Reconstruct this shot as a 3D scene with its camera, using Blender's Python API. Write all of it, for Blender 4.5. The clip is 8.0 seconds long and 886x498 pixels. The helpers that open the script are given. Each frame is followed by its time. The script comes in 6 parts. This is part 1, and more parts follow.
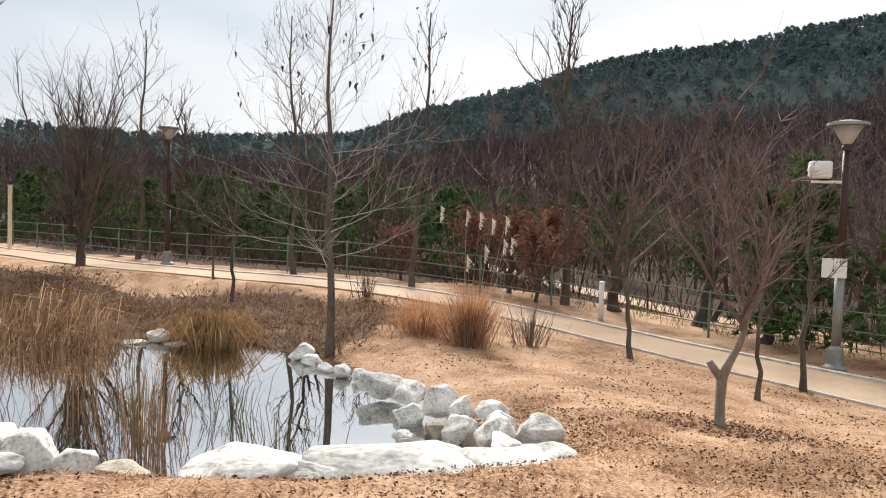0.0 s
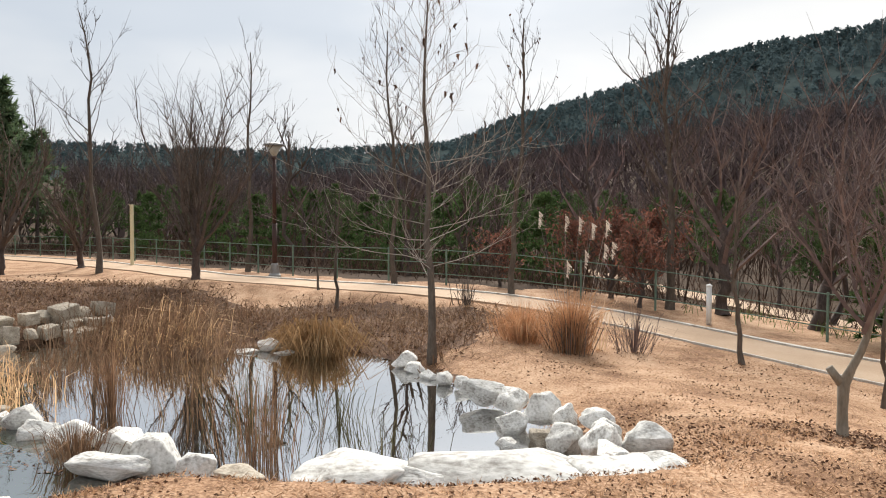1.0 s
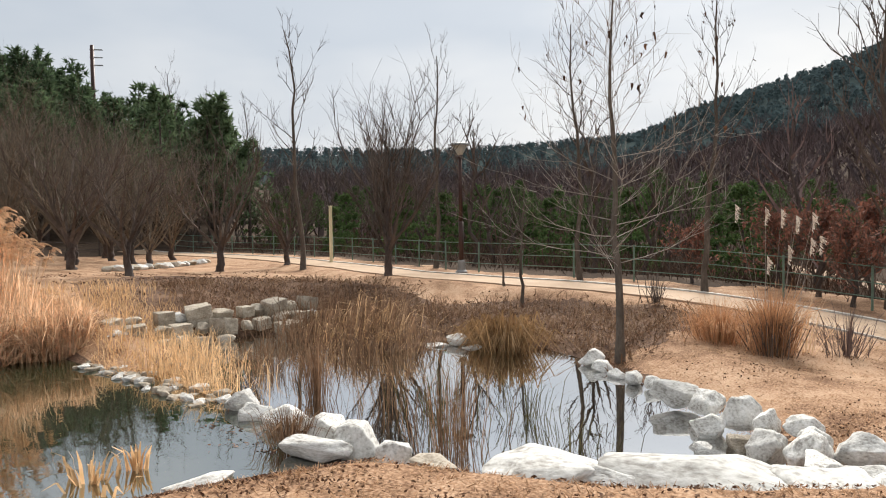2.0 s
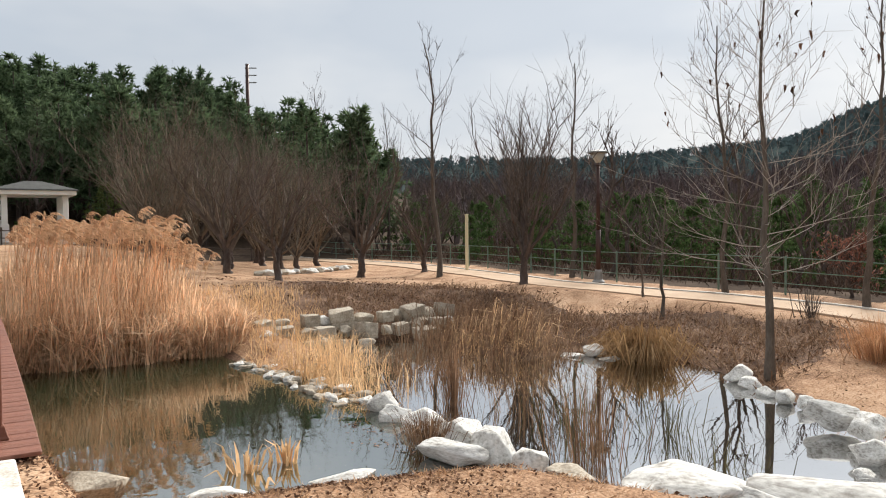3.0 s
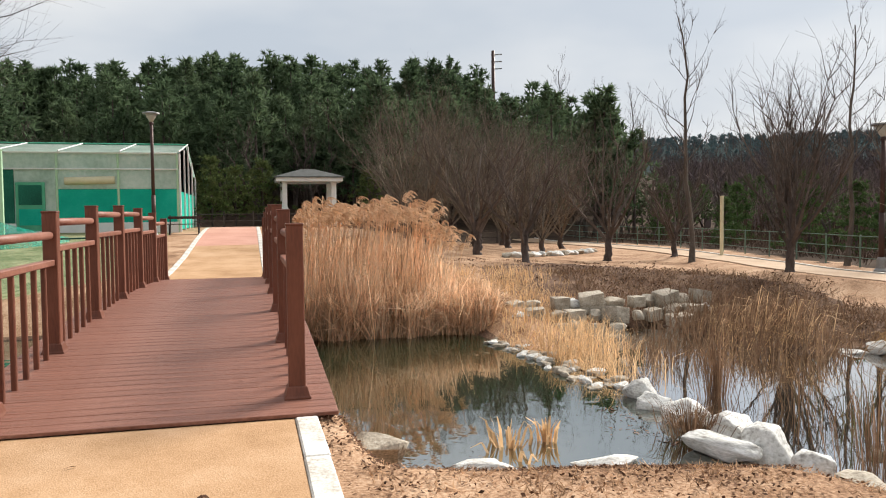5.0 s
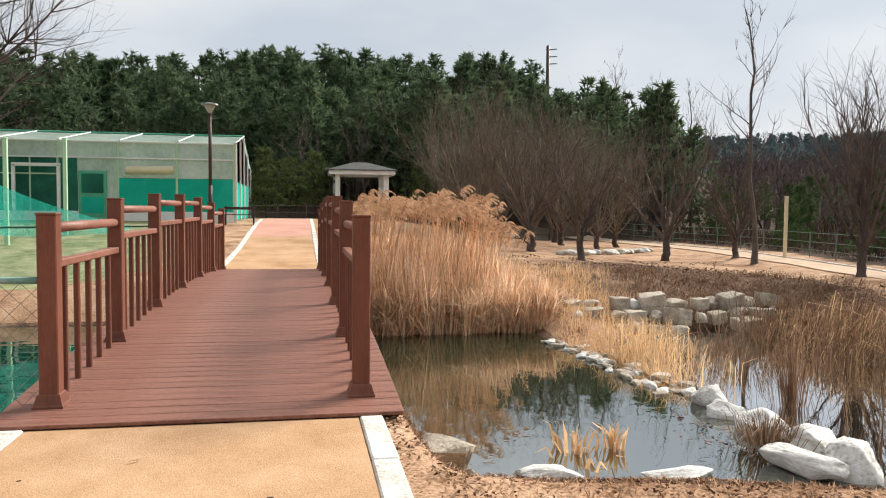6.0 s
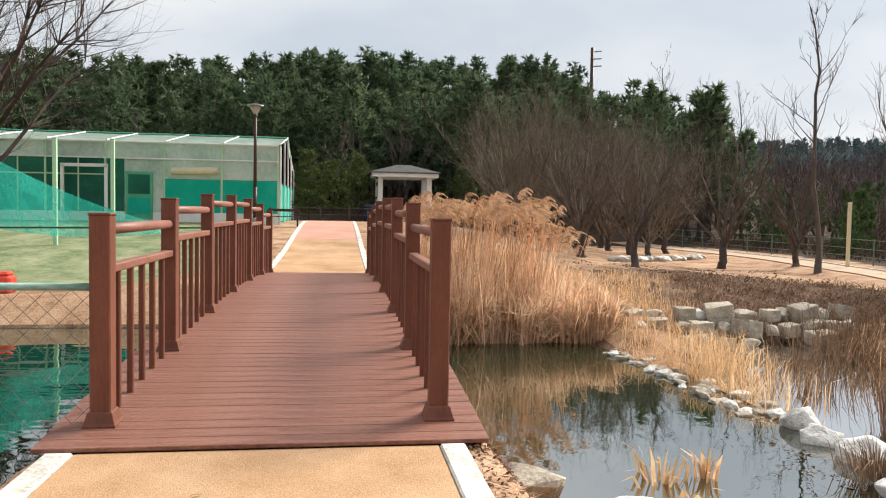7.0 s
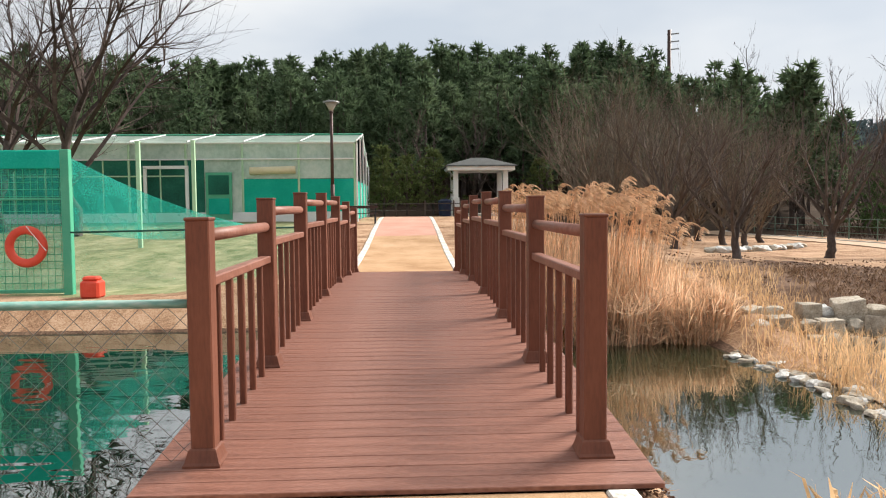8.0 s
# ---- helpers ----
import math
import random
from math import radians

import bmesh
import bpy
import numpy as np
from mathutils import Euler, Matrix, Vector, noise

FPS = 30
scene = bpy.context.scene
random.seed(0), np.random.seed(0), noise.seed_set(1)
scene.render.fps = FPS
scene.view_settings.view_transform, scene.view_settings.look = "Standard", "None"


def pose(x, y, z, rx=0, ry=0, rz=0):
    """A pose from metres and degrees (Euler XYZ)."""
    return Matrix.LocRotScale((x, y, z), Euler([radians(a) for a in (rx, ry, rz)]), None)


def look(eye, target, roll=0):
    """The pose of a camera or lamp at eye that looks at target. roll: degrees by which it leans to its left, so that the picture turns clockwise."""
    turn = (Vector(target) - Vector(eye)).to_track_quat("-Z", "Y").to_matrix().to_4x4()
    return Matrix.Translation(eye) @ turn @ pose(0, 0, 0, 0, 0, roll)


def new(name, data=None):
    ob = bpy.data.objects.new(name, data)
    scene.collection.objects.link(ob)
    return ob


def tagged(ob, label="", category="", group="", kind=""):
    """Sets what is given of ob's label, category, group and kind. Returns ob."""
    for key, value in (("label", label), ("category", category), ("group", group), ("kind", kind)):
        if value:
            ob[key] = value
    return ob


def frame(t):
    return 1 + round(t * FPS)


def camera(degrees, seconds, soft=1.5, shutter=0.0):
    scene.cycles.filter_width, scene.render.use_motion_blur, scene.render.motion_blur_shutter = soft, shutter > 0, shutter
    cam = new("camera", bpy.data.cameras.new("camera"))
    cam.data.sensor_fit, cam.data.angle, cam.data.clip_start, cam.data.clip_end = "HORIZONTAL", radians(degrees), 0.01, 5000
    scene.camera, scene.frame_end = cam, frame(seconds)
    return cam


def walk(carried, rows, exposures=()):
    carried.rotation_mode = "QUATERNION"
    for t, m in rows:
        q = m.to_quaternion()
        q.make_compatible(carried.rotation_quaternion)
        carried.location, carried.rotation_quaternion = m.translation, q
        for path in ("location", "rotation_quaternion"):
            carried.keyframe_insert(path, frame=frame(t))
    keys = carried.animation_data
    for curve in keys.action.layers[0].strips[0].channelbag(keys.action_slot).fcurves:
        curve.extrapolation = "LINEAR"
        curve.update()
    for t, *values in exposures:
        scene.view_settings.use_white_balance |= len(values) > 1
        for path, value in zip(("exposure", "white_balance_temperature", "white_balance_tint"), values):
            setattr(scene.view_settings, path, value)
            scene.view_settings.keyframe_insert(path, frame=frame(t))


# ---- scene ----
cam = camera(60.8, 8.0, soft=1.1)
PATH = [
    (0, (0.355, 0.163, 1.56), (-0.524, 1.957, 1.474), 1.9),
    (0.5, (0.358, 0.154, 1.561), (-0.608, 1.904, 1.49), 1.3),
    (1, (0.358, 0.144, 1.563), (-0.747, 1.809, 1.491), 0.2),
    (1.5, (0.355, 0.136, 1.571), (-0.929, 1.667, 1.485), -0.9),
    (2, (0.37, 0.085, 1.58), (-1.102, 1.436, 1.5), -0.8),
    (3.5, (0.4, 0.001, 1.578), (-1.363, 0.945, 1.532), -0.5),
    (4, (0.405, -0.022, 1.58), (-1.434, 0.764, 1.53), -0.4),
    (4.5, (0.368, -0.104, 1.569), (-1.535, 0.508, 1.502), -0.5),
    (5, (0.305, -0.195, 1.575), (-1.631, 0.299, 1.483), -0.6),
    (6.5, (-0.277, -0.407, 1.555), (-2.248, -0.078, 1.456), 1.1),
    (7, (-0.648, -0.563, 1.554), (-2.627, -0.289, 1.458), 1.0),
    (7.5, (-1.05, -0.767, 1.55), (-3.039, -0.587, 1.449), -0.1),
    (8, (-1.562, -0.931, 1.567), (-3.557, -0.84, 1.453), -0.5),
]
walk(cam, [(t, look(eye, target, roll)) for t, eye, target, roll in PATH], exposures=[(0.0, 0.92), (1.0, 0.86), (2.0, 0.78), (5.0, 0.80), (8.0, 0.96)])

# ---- world and sun: a bright, thinly overcast winter sky, the veiled sun ahead of the first view ----
SUN_UP, SUN_AZ = 38.0, 30.0          # height, and turn from +y towards -x, in degrees
world = bpy.data.worlds.new("sky")
scene.world = world
world.use_nodes = True
wt = world.node_tree
sky = wt.nodes.new("ShaderNodeTexSky")
sky.sky_type, sky.sun_disc = "NISHITA", False
sky.sun_elevation, sky.sun_rotation = radians(SUN_UP), radians(-SUN_AZ)
sky.air_density, sky.dust_density, sky.ozone_density = 1.0, 7.0, 1.0
grey = wt.nodes.new("ShaderNodeHueSaturation")
grey.inputs["Saturation"].default_value = 0.35
wt.links.new(sky.outputs[0], grey.inputs["Color"])
sky_at = wt.nodes.new("ShaderNodeTexCoord")
stretch = wt.nodes.new("ShaderNodeMapping")
stretch.inputs["Scale"].default_value = (1.0, 1.0, 3.0)
cloud = wt.nodes.new("ShaderNodeTexNoise")
cloud.inputs["Scale"].default_value, cloud.inputs["Detail"].default_value = 1.6, 4.0
cloud_range = wt.nodes.new("ShaderNodeMapRange")
cloud_range.inputs["From Min"].default_value, cloud_range.inputs["From Max"].default_value = 0.3, 0.7
cloud_range.inputs["To Min"].default_value, cloud_range.inputs["To Max"].default_value = 0.84, 0.97
veil = wt.nodes.new("ShaderNodeMix")
veil.data_type = "RGBA"
tone = wt.nodes.new("ShaderNodeTexNoise")
tone.inputs["Scale"].default_value, tone.inputs["Detail"].default_value = 1.1, 5.0
wt.links.new(stretch.outputs[0], tone.inputs["Vector"])
tones = wt.nodes.new("ShaderNodeValToRGB")
tones.color_ramp.elements[0].position, tones.color_ramp.elements[0].color = 0.36, (0.60, 0.67, 0.76, 1.0)
tones.color_ramp.elements[1].position, tones.color_ramp.elements[1].color = 0.62, (1.0, 1.0, 0.99, 1.0)
bright = wt.nodes.new("ShaderNodeVectorMath")
bright.operation = "SCALE"
bright.inputs["Scale"].default_value = 8.7
wt.links.new(tone.outputs[0], tones.inputs[0])
wt.links.new(tones.outputs[0], bright.inputs[0])
wt.links.new(bright.outputs[0], veil.inputs["B"])
wt.links.new(sky_at.outputs["Generated"], stretch.inputs["Vector"])
wt.links.new(stretch.outputs[0], cloud.inputs["Vector"])
wt.links.new(cloud.outputs[0], cloud_range.inputs["Value"])
wt.links.new(cloud_range.outputs[0], veil.inputs["Factor"])
wt.links.new(grey.outputs[0], veil.inputs["A"])
wt.links.new(veil.outputs["Result"], wt.nodes["Background"].inputs["Color"])
wt.nodes["Background"].inputs["Strength"].default_value = 0.0635

lamp = bpy.data.lights.new("sun", "SUN")
lamp.energy, lamp.angle, lamp.color = 4.0, radians(26), (1.0, 0.95, 0.87)
sun = new("sun", lamp)
SUN_FROM = Vector((-math.sin(radians(SUN_AZ)) * math.cos(radians(SUN_UP)), math.cos(radians(SUN_AZ)) * math.cos(radians(SUN_UP)), math.sin(radians(SUN_UP))))
sun.matrix_world = look(SUN_FROM * 60, (0, 0, 0))


import itertools


# ---- materials ----
def material(name, colours, scale=4.0, rough=0.8, bump=0.2, fine=40.0, spread=0.0, metal=0.0, island=0.0, stretch=(1, 1, 1), thin=0.0, spec=0.3, octaves=6.0, harsh=0.5, tight=0.34):
    """A surface of two or three colours mixed by a broad and a fine noise. spread: brightness from object to object; island: from loose piece to loose piece."""
    m = bpy.data.materials.new(name)
    m.use_nodes = True
    t = m.node_tree
    b = t.nodes["Principled BSDF"]
    at = t.nodes.new("ShaderNodeTexCoord")
    mp = t.nodes.new("ShaderNodeMapping")
    mp.inputs["Scale"].default_value = stretch
    t.links.new(at.outputs["Object"], mp.inputs["Vector"])
    broad, grain = t.nodes.new("ShaderNodeTexNoise"), t.nodes.new("ShaderNodeTexNoise")
    broad.inputs["Scale"].default_value, broad.inputs["Detail"].default_value = scale, octaves
    broad.inputs["Roughness"].default_value = harsh
    grain.inputs["Scale"].default_value, grain.inputs["Detail"].default_value = fine, 4.0
    for n in (broad, grain):
        t.links.new(mp.outputs[0], n.inputs["Vector"])
    both = t.nodes.new("ShaderNodeMix")
    both.inputs["Factor"].default_value = 0.4
    t.links.new(broad.outputs[0], both.inputs["A"])
    t.links.new(grain.outputs[0], both.inputs["B"])
    ramp = t.nodes.new("ShaderNodeValToRGB")
    els = ramp.color_ramp.elements
    while len(els) < len(colours):
        els.new(0.5)
    for i, c in enumerate(colours):
        els[i].position = 0.5 - tight / 2 + tight * i / max(1, len(colours) - 1)
        els[i].color = (*c, 1)
    t.links.new(both.outputs["Result"], ramp.inputs[0])
    out = ramp.outputs[0]
    if spread or island:
        shift = t.nodes.new("ShaderNodeMapRange")
        amount = spread or island
        shift.inputs["To Min"].default_value, shift.inputs["To Max"].default_value = 1 - amount, 1 + amount
        src = t.nodes.new("ShaderNodeObjectInfo").outputs["Random"] if spread else t.nodes.new("ShaderNodeNewGeometry").outputs["Random Per Island"]
        t.links.new(src, shift.inputs["Value"])
        hsv = t.nodes.new("ShaderNodeHueSaturation")
        t.links.new(shift.outputs[0], hsv.inputs["Value"])
        t.links.new(out, hsv.inputs["Color"])
        out = hsv.outputs[0]
    t.links.new(out, b.inputs["Base Color"])
    b.inputs["Roughness"].default_value, b.inputs["Metallic"].default_value = rough, metal
    b.inputs["Specular IOR Level"].default_value = spec
    if bump:
        bp = t.nodes.new("ShaderNodeBump")
        bp.inputs["Strength"].default_value, bp.inputs["Distance"].default_value = min(1.0, bump * 2), 0.02
        t.links.new(both.outputs["Result"], bp.inputs["Height"])
        t.links.new(bp.outputs[0], b.inputs["Normal"])
    if thin:
        lit = t.nodes.new("ShaderNodeBsdfTranslucent")
        t.links.new(out, lit.inputs["Color"])
        mix = t.nodes.new("ShaderNodeMixShader")
        mix.inputs[0].default_value = thin
        t.links.new(b.outputs[0], mix.inputs[1])
        t.links.new(lit.outputs[0], mix.inputs[2])
        t.links.new(mix.outputs[0], t.nodes["Material Output"].inputs["Surface"])
    return m


def water_material(name, tint, ripple, ior, wave=2.2, along=(1, 1, 1)):
    m = bpy.data.materials.new(name)
    m.use_nodes = True
    t = m.node_tree
    b = t.nodes["Principled BSDF"]
    b.inputs["Base Color"].default_value = (*tint, 1)
    b.inputs["Roughness"].default_value, b.inputs["IOR"].default_value = 0.012, ior
    at = t.nodes.new("ShaderNodeTexCoord")
    n1 = t.nodes.new("ShaderNodeTexNoise")
    n1.inputs["Scale"].default_value, n1.inputs["Detail"].default_value = wave, 3.0
    lay = t.nodes.new("ShaderNodeMapping")
    lay.inputs["Scale"].default_value, lay.inputs["Rotation"].default_value = along, (0, 0, radians(18))
    t.links.new(at.outputs["Object"], lay.inputs["Vector"])
    bp = t.nodes.new("ShaderNodeBump")
    bp.inputs["Strength"].default_value, bp.inputs["Distance"].default_value = ripple, 0.03
    t.links.new(lay.outputs[0], n1.inputs["Vector"])
    t.links.new(n1.outputs[0], bp.inputs["Height"])
    t.links.new(bp.outputs[0], b.inputs["Normal"])
    return m


def ground_material():
    """Dry winter lawn, patched with bare tan soil and litter; far off it turns to brown wood floor."""
    m = material("dry_lawn", [(0.155, 0.082, 0.047), (0.358, 0.218, 0.132), (0.50, 0.343, 0.231)], scale=0.9, fine=38.0, rough=0.95, bump=0.9, spec=0.1, octaves=12.0, harsh=0.74, tight=0.19)
    return m


M_LAWN = ground_material()
M_LITTER = material("leaf_litter", [(0.055, 0.027, 0.018), (0.115, 0.062, 0.038), (0.23, 0.13, 0.08)], scale=3, rough=0.9, bump=0, island=0.5, spec=0.1)
M_WATER = water_material("pond_water", (0.010, 0.011, 0.007), 0.03, 14.0)
M_WATER_GREEN = water_material("green_pond_water", (0.012, 0.022, 0.010), 0.11, 5.5)
# deep green tint: murk, plus the reflection of the green nets put into it
M_WATER_RIPPLED = water_material("rippled_pond_water", (0.002, 0.020, 0.012), 0.6, 5.0, 0.65, (1.6, 0.5, 1))
M_STONE = material("pale_stone", [(0.26, 0.24, 0.215), (0.58, 0.57, 0.54), (0.76, 0.75, 0.73)], scale=1.5, fine=16.0, rough=0.85, bump=0.9, spread=0.18, octaves=12.0, harsh=0.68, tight=0.24)
M_STONE_TAN = material("tan_stone", [(0.17, 0.14, 0.105), (0.36, 0.31, 0.245), (0.52, 0.47, 0.39)], scale=1.8, fine=18.0, rough=0.9, bump=0.9, spread=0.2, octaves=12.0, harsh=0.68, tight=0.24)
M_DECK = material("brown_deck_board", [(0.142, 0.059, 0.041), (0.222, 0.096, 0.067), (0.305, 0.146, 0.105)], scale=1.6, fine=30.0, rough=0.48, bump=0.3, spread=0.07, stretch=(6, 0.7, 1), octaves=10.0, harsh=0.64, tight=0.24)
M_POST = material("brown_rail_paint", [(0.105, 0.036, 0.022), (0.15, 0.053, 0.031), (0.19, 0.070, 0.042)], scale=3.0, fine=30.0, rough=0.5, bump=0.12, spread=0.10, stretch=(2, 2, 0.4))
M_RAIL = material("worn_rail_paint", [(0.17, 0.066, 0.043), (0.24, 0.100, 0.068), (0.31, 0.145, 0.105)], scale=3.0, fine=30.0, rough=0.5, bump=0.12, spread=0.1)
M_PAVE = material("tan_paving", [(0.304, 0.172, 0.085), (0.432, 0.262, 0.142), (0.524, 0.344, 0.214)], scale=0.8, fine=90.0, rough=0.9, bump=0.35, spec=0.2, octaves=11.0, harsh=0.68, tight=0.24)
M_PINK = material("pink_paving", [(0.42, 0.205, 0.15), (0.50, 0.26, 0.195), (0.56, 0.32, 0.245)], scale=0.9, fine=60.0, rough=0.9, bump=0.2)
M_LOOP = material("loop_paving", [(0.33, 0.225, 0.145), (0.41, 0.29, 0.195), (0.48, 0.36, 0.26)], scale=0.8, fine=30.0, rough=0.9, bump=0.2)
M_KERB = material("white_kerb", [(0.30, 0.25, 0.20), (0.58, 0.55, 0.50), (0.72, 0.70, 0.66)], scale=4.0, fine=40.0, rough=0.8, bump=0.3, spread=0.06)
M_BARK = material("grey_bark", [(0.060, 0.049, 0.040), (0.105, 0.085, 0.069), (0.160, 0.134, 0.110)], scale=6.0, fine=40.0, rough=0.95, bump=0.7, stretch=(1, 1, 0.3))
M_BARK_PALE = material("pale_bark", [(0.13, 0.11, 0.085), (0.22, 0.19, 0.15), (0.30, 0.26, 0.21)], scale=6.0, fine=40.0, rough=0.95, bump=0.6, stretch=(1, 1, 0.3))
M_BARK_DARK = material("dark_bark", [(0.042, 0.032, 0.028), (0.082, 0.063, 0.056), (0.130, 0.103, 0.090)], scale=6.0, fine=40.0, rough=0.95, bump=0.6, stretch=(1, 1, 0.3))
M_TWIG = material("brown_twigs", [(0.070, 0.055, 0.047), (0.112, 0.089, 0.076), (0.165, 0.134, 0.114)], scale=1.0, fine=8.0, rough=0.95, bump=0, island=0.3, spec=0.1)
M_UNDER = material("undergrowth_stems", [(0.055, 0.036, 0.028), (0.10, 0.066, 0.05), (0.16, 0.105, 0.078)], scale=0.5, fine=4.0, rough=0.95, bump=0, island=0.5, spec=0.1)
M_TWIG_PALE = material("pale_twigs", [(0.20, 0.17, 0.145), (0.29, 0.25, 0.215), (0.38, 0.335, 0.29)], scale=1.0, fine=8.0, rough=0.9, bump=0, island=0.3, spec=0.15)
M_TWIG_RED = material("russet_twigs", [(0.120, 0.084, 0.078), (0.180, 0.126, 0.117), (0.25, 0.185, 0.170)], scale=0.1, fine=2.0, rough=0.95, bump=0, island=0.35, spec=0.1)
M_TWIG_OLIVE = material("olive_brown_twigs", [(0.105, 0.085, 0.066), (0.158, 0.130, 0.102), (0.22, 0.185, 0.148)], scale=1.0, fine=8.0, rough=0.95, bump=0, island=0.35, spec=0.1)
# purplish grey twigs, lightened and greyed to carry the haze over the slopes
M_TWIG_FAR = material("hazed_slope_twigs", [(0.062, 0.050, 0.052), (0.094, 0.077, 0.080), (0.132, 0.110, 0.114)], scale=0.1, fine=2.0, rough=0.95, bump=0, island=0.35, spec=0.1)
# russet brush whose colour is raised to stand for haze in between
M_BRUSH_FAR = material("hazed_slope_brush", [(0.072, 0.052, 0.051), (0.114, 0.085, 0.083), (0.160, 0.124, 0.120)], scale=0.05, fine=0.6, rough=1.0, bump=0, island=0.4, spec=0.0)
M_PINE = material("pine_needles", [(0.050, 0.080, 0.042), (0.088, 0.132, 0.068), (0.138, 0.182, 0.098)], scale=0.15, fine=3.0, rough=0.8, bump=0, island=0.45, thin=0.35, spec=0.2)
M_PINE_YOUNG = material("young_pine_needles", [(0.041, 0.074, 0.024), (0.074, 0.121, 0.041), (0.121, 0.176, 0.068)], scale=0.5, fine=3.0, rough=0.8, bump=0, island=0.4, thin=0.25, spec=0.2)
M_TWIG_DARK = material("dark_twigs", [(0.042, 0.031, 0.028), (0.070, 0.053, 0.048), (0.112, 0.084, 0.073)], scale=1.0, fine=8.0, rough=0.95, bump=0, island=0.3, spec=0.1)
M_TWIG_PALE2 = material("reddish_grey_twigs", [(0.11, 0.08, 0.075), (0.17, 0.125, 0.115), (0.24, 0.19, 0.17)], scale=1.0, fine=8.0, rough=0.9, bump=0, island=0.3, spec=0.15)
# bluish and pale: the haze of distance is mixed into this base colour
M_PINE_FAR = material("hazed_far_conifers", [(0.052, 0.078, 0.082), (0.072, 0.104, 0.112), (0.096, 0.130, 0.138)], scale=0.03, fine=0.6, rough=1.0, bump=0, island=0.1, spec=0.0, thin=0.3)
# dark blue-green, matching the haze-tinted conifers where gaps show between them
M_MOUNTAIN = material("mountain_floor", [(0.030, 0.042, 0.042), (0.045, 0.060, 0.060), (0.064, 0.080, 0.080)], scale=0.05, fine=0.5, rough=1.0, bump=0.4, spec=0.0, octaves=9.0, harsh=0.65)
M_REED = material("dry_reeds", [(0.45, 0.27, 0.155), (0.71, 0.49, 0.32), (0.88, 0.70, 0.52)], scale=1.2, fine=10.0, rough=0.8, bump=0, island=0.45, thin=0.45, spec=0.2)
M_BRUSH = material("brown_brush", [(0.13, 0.075, 0.045), (0.21, 0.13, 0.08), (0.31, 0.205, 0.13)], scale=1.2, fine=10.0, rough=0.85, bump=0, island=0.4, thin=0.2, spec=0.15)
M_TUFT = material("rust_tufts", [(0.36, 0.18, 0.095), (0.50, 0.28, 0.15), (0.62, 0.39, 0.23)], scale=1.5, fine=10.0, rough=0.85, bump=0, island=0.3, thin=0.35, spec=0.15)
M_MARSH = material("marsh_grass", [(0.11, 0.058, 0.036), (0.20, 0.118, 0.072), (0.36, 0.235, 0.15)], scale=1.2, fine=10.0, rough=0.85, bump=0, island=0.45, thin=0.3, spec=0.15)
M_STRAW = material("straw_grass", [(0.17, 0.095, 0.045), (0.29, 0.175, 0.085), (0.46, 0.31, 0.165)], scale=1.2, fine=10.0, rough=0.85, bump=0, island=0.35, thin=0.3, spec=0.15)
M_STRAW_PALE = material("bent_reed_leaves", [(0.46, 0.28, 0.14), (0.64, 0.42, 0.23), (0.78, 0.57, 0.36)], scale=1.2, fine=10.0, rough=0.8, bump=0, island=0.35, thin=0.35, spec=0.2)
M_SEDGE = material("dark_sedge", [(0.05, 0.045, 0.02), (0.09, 0.08, 0.035), (0.16, 0.13, 0.07)], scale=1.2, fine=10.0, rough=0.8, bump=0, island=0.4, thin=0.2, spec=0.2)
M_PLUME_PALE = material("silvery_plumes", [(0.55, 0.46, 0.38), (0.68, 0.60, 0.52), (0.75, 0.69, 0.62)], scale=2.0, fine=14.0, rough=0.9, bump=0, island=0.15, thin=0.4, spec=0.1)
M_PLASTIC = material("clouded_plastic", [(0.40, 0.54, 0.46), (0.58, 0.70, 0.63), (0.76, 0.82, 0.77)], scale=0.6, fine=6.0, rough=0.35, bump=0.15, thin=0.35, spread=0.08)
M_NETDARK = material("dark_netted_opening", [(0.003, 0.06, 0.04), (0.008, 0.115, 0.078), (0.03, 0.19, 0.13)], scale=0.7, fine=20, rough=0.7, bump=0.2, spread=0.3)
M_RUSSET = material("russet_leaves", [(0.13, 0.055, 0.04), (0.20, 0.09, 0.065), (0.28, 0.14, 0.10)], scale=1.0, fine=6.0, rough=0.85, bump=0, island=0.4, thin=0.3, spec=0.15)
M_PLUME = material("pale_plumes", [(0.52, 0.345, 0.205), (0.68, 0.475, 0.31), (0.80, 0.61, 0.445)], scale=2.0, fine=14.0, rough=0.9, bump=0, island=0.2, thin=0.4, spec=0.1)
M_GRASS = material("lawn_blades", [(0.27, 0.155, 0.085), (0.435, 0.274, 0.163), (0.61, 0.425, 0.28)], scale=1.0, fine=8.0, rough=0.9, bump=0, island=0.5, thin=0.3, spec=0.1)
M_GREEN_GRASS = material("green_shoots", [(0.05, 0.09, 0.02), (0.10, 0.15, 0.04), (0.2, 0.22, 0.08)], scale=1.0, fine=8.0, rough=0.85, bump=0, island=0.3, thin=0.3)
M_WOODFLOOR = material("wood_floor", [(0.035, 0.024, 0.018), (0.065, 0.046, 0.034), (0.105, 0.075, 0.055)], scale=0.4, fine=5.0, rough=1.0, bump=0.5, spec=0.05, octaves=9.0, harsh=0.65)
M_METAL_DARK = material("brown_lamp_post", [(0.05, 0.028, 0.024), (0.075, 0.042, 0.036)], scale=4, rough=0.5, bump=0.05, metal=0.3)
M_METAL_GREY = material("grey_metal", [(0.20, 0.20, 0.20), (0.30, 0.30, 0.29)], scale=5, rough=0.45, bump=0.05, metal=0.5)
M_WHITE = material("white_paint", [(0.66, 0.67, 0.66), (0.80, 0.80, 0.79)], scale=2, rough=0.5, bump=0.05)
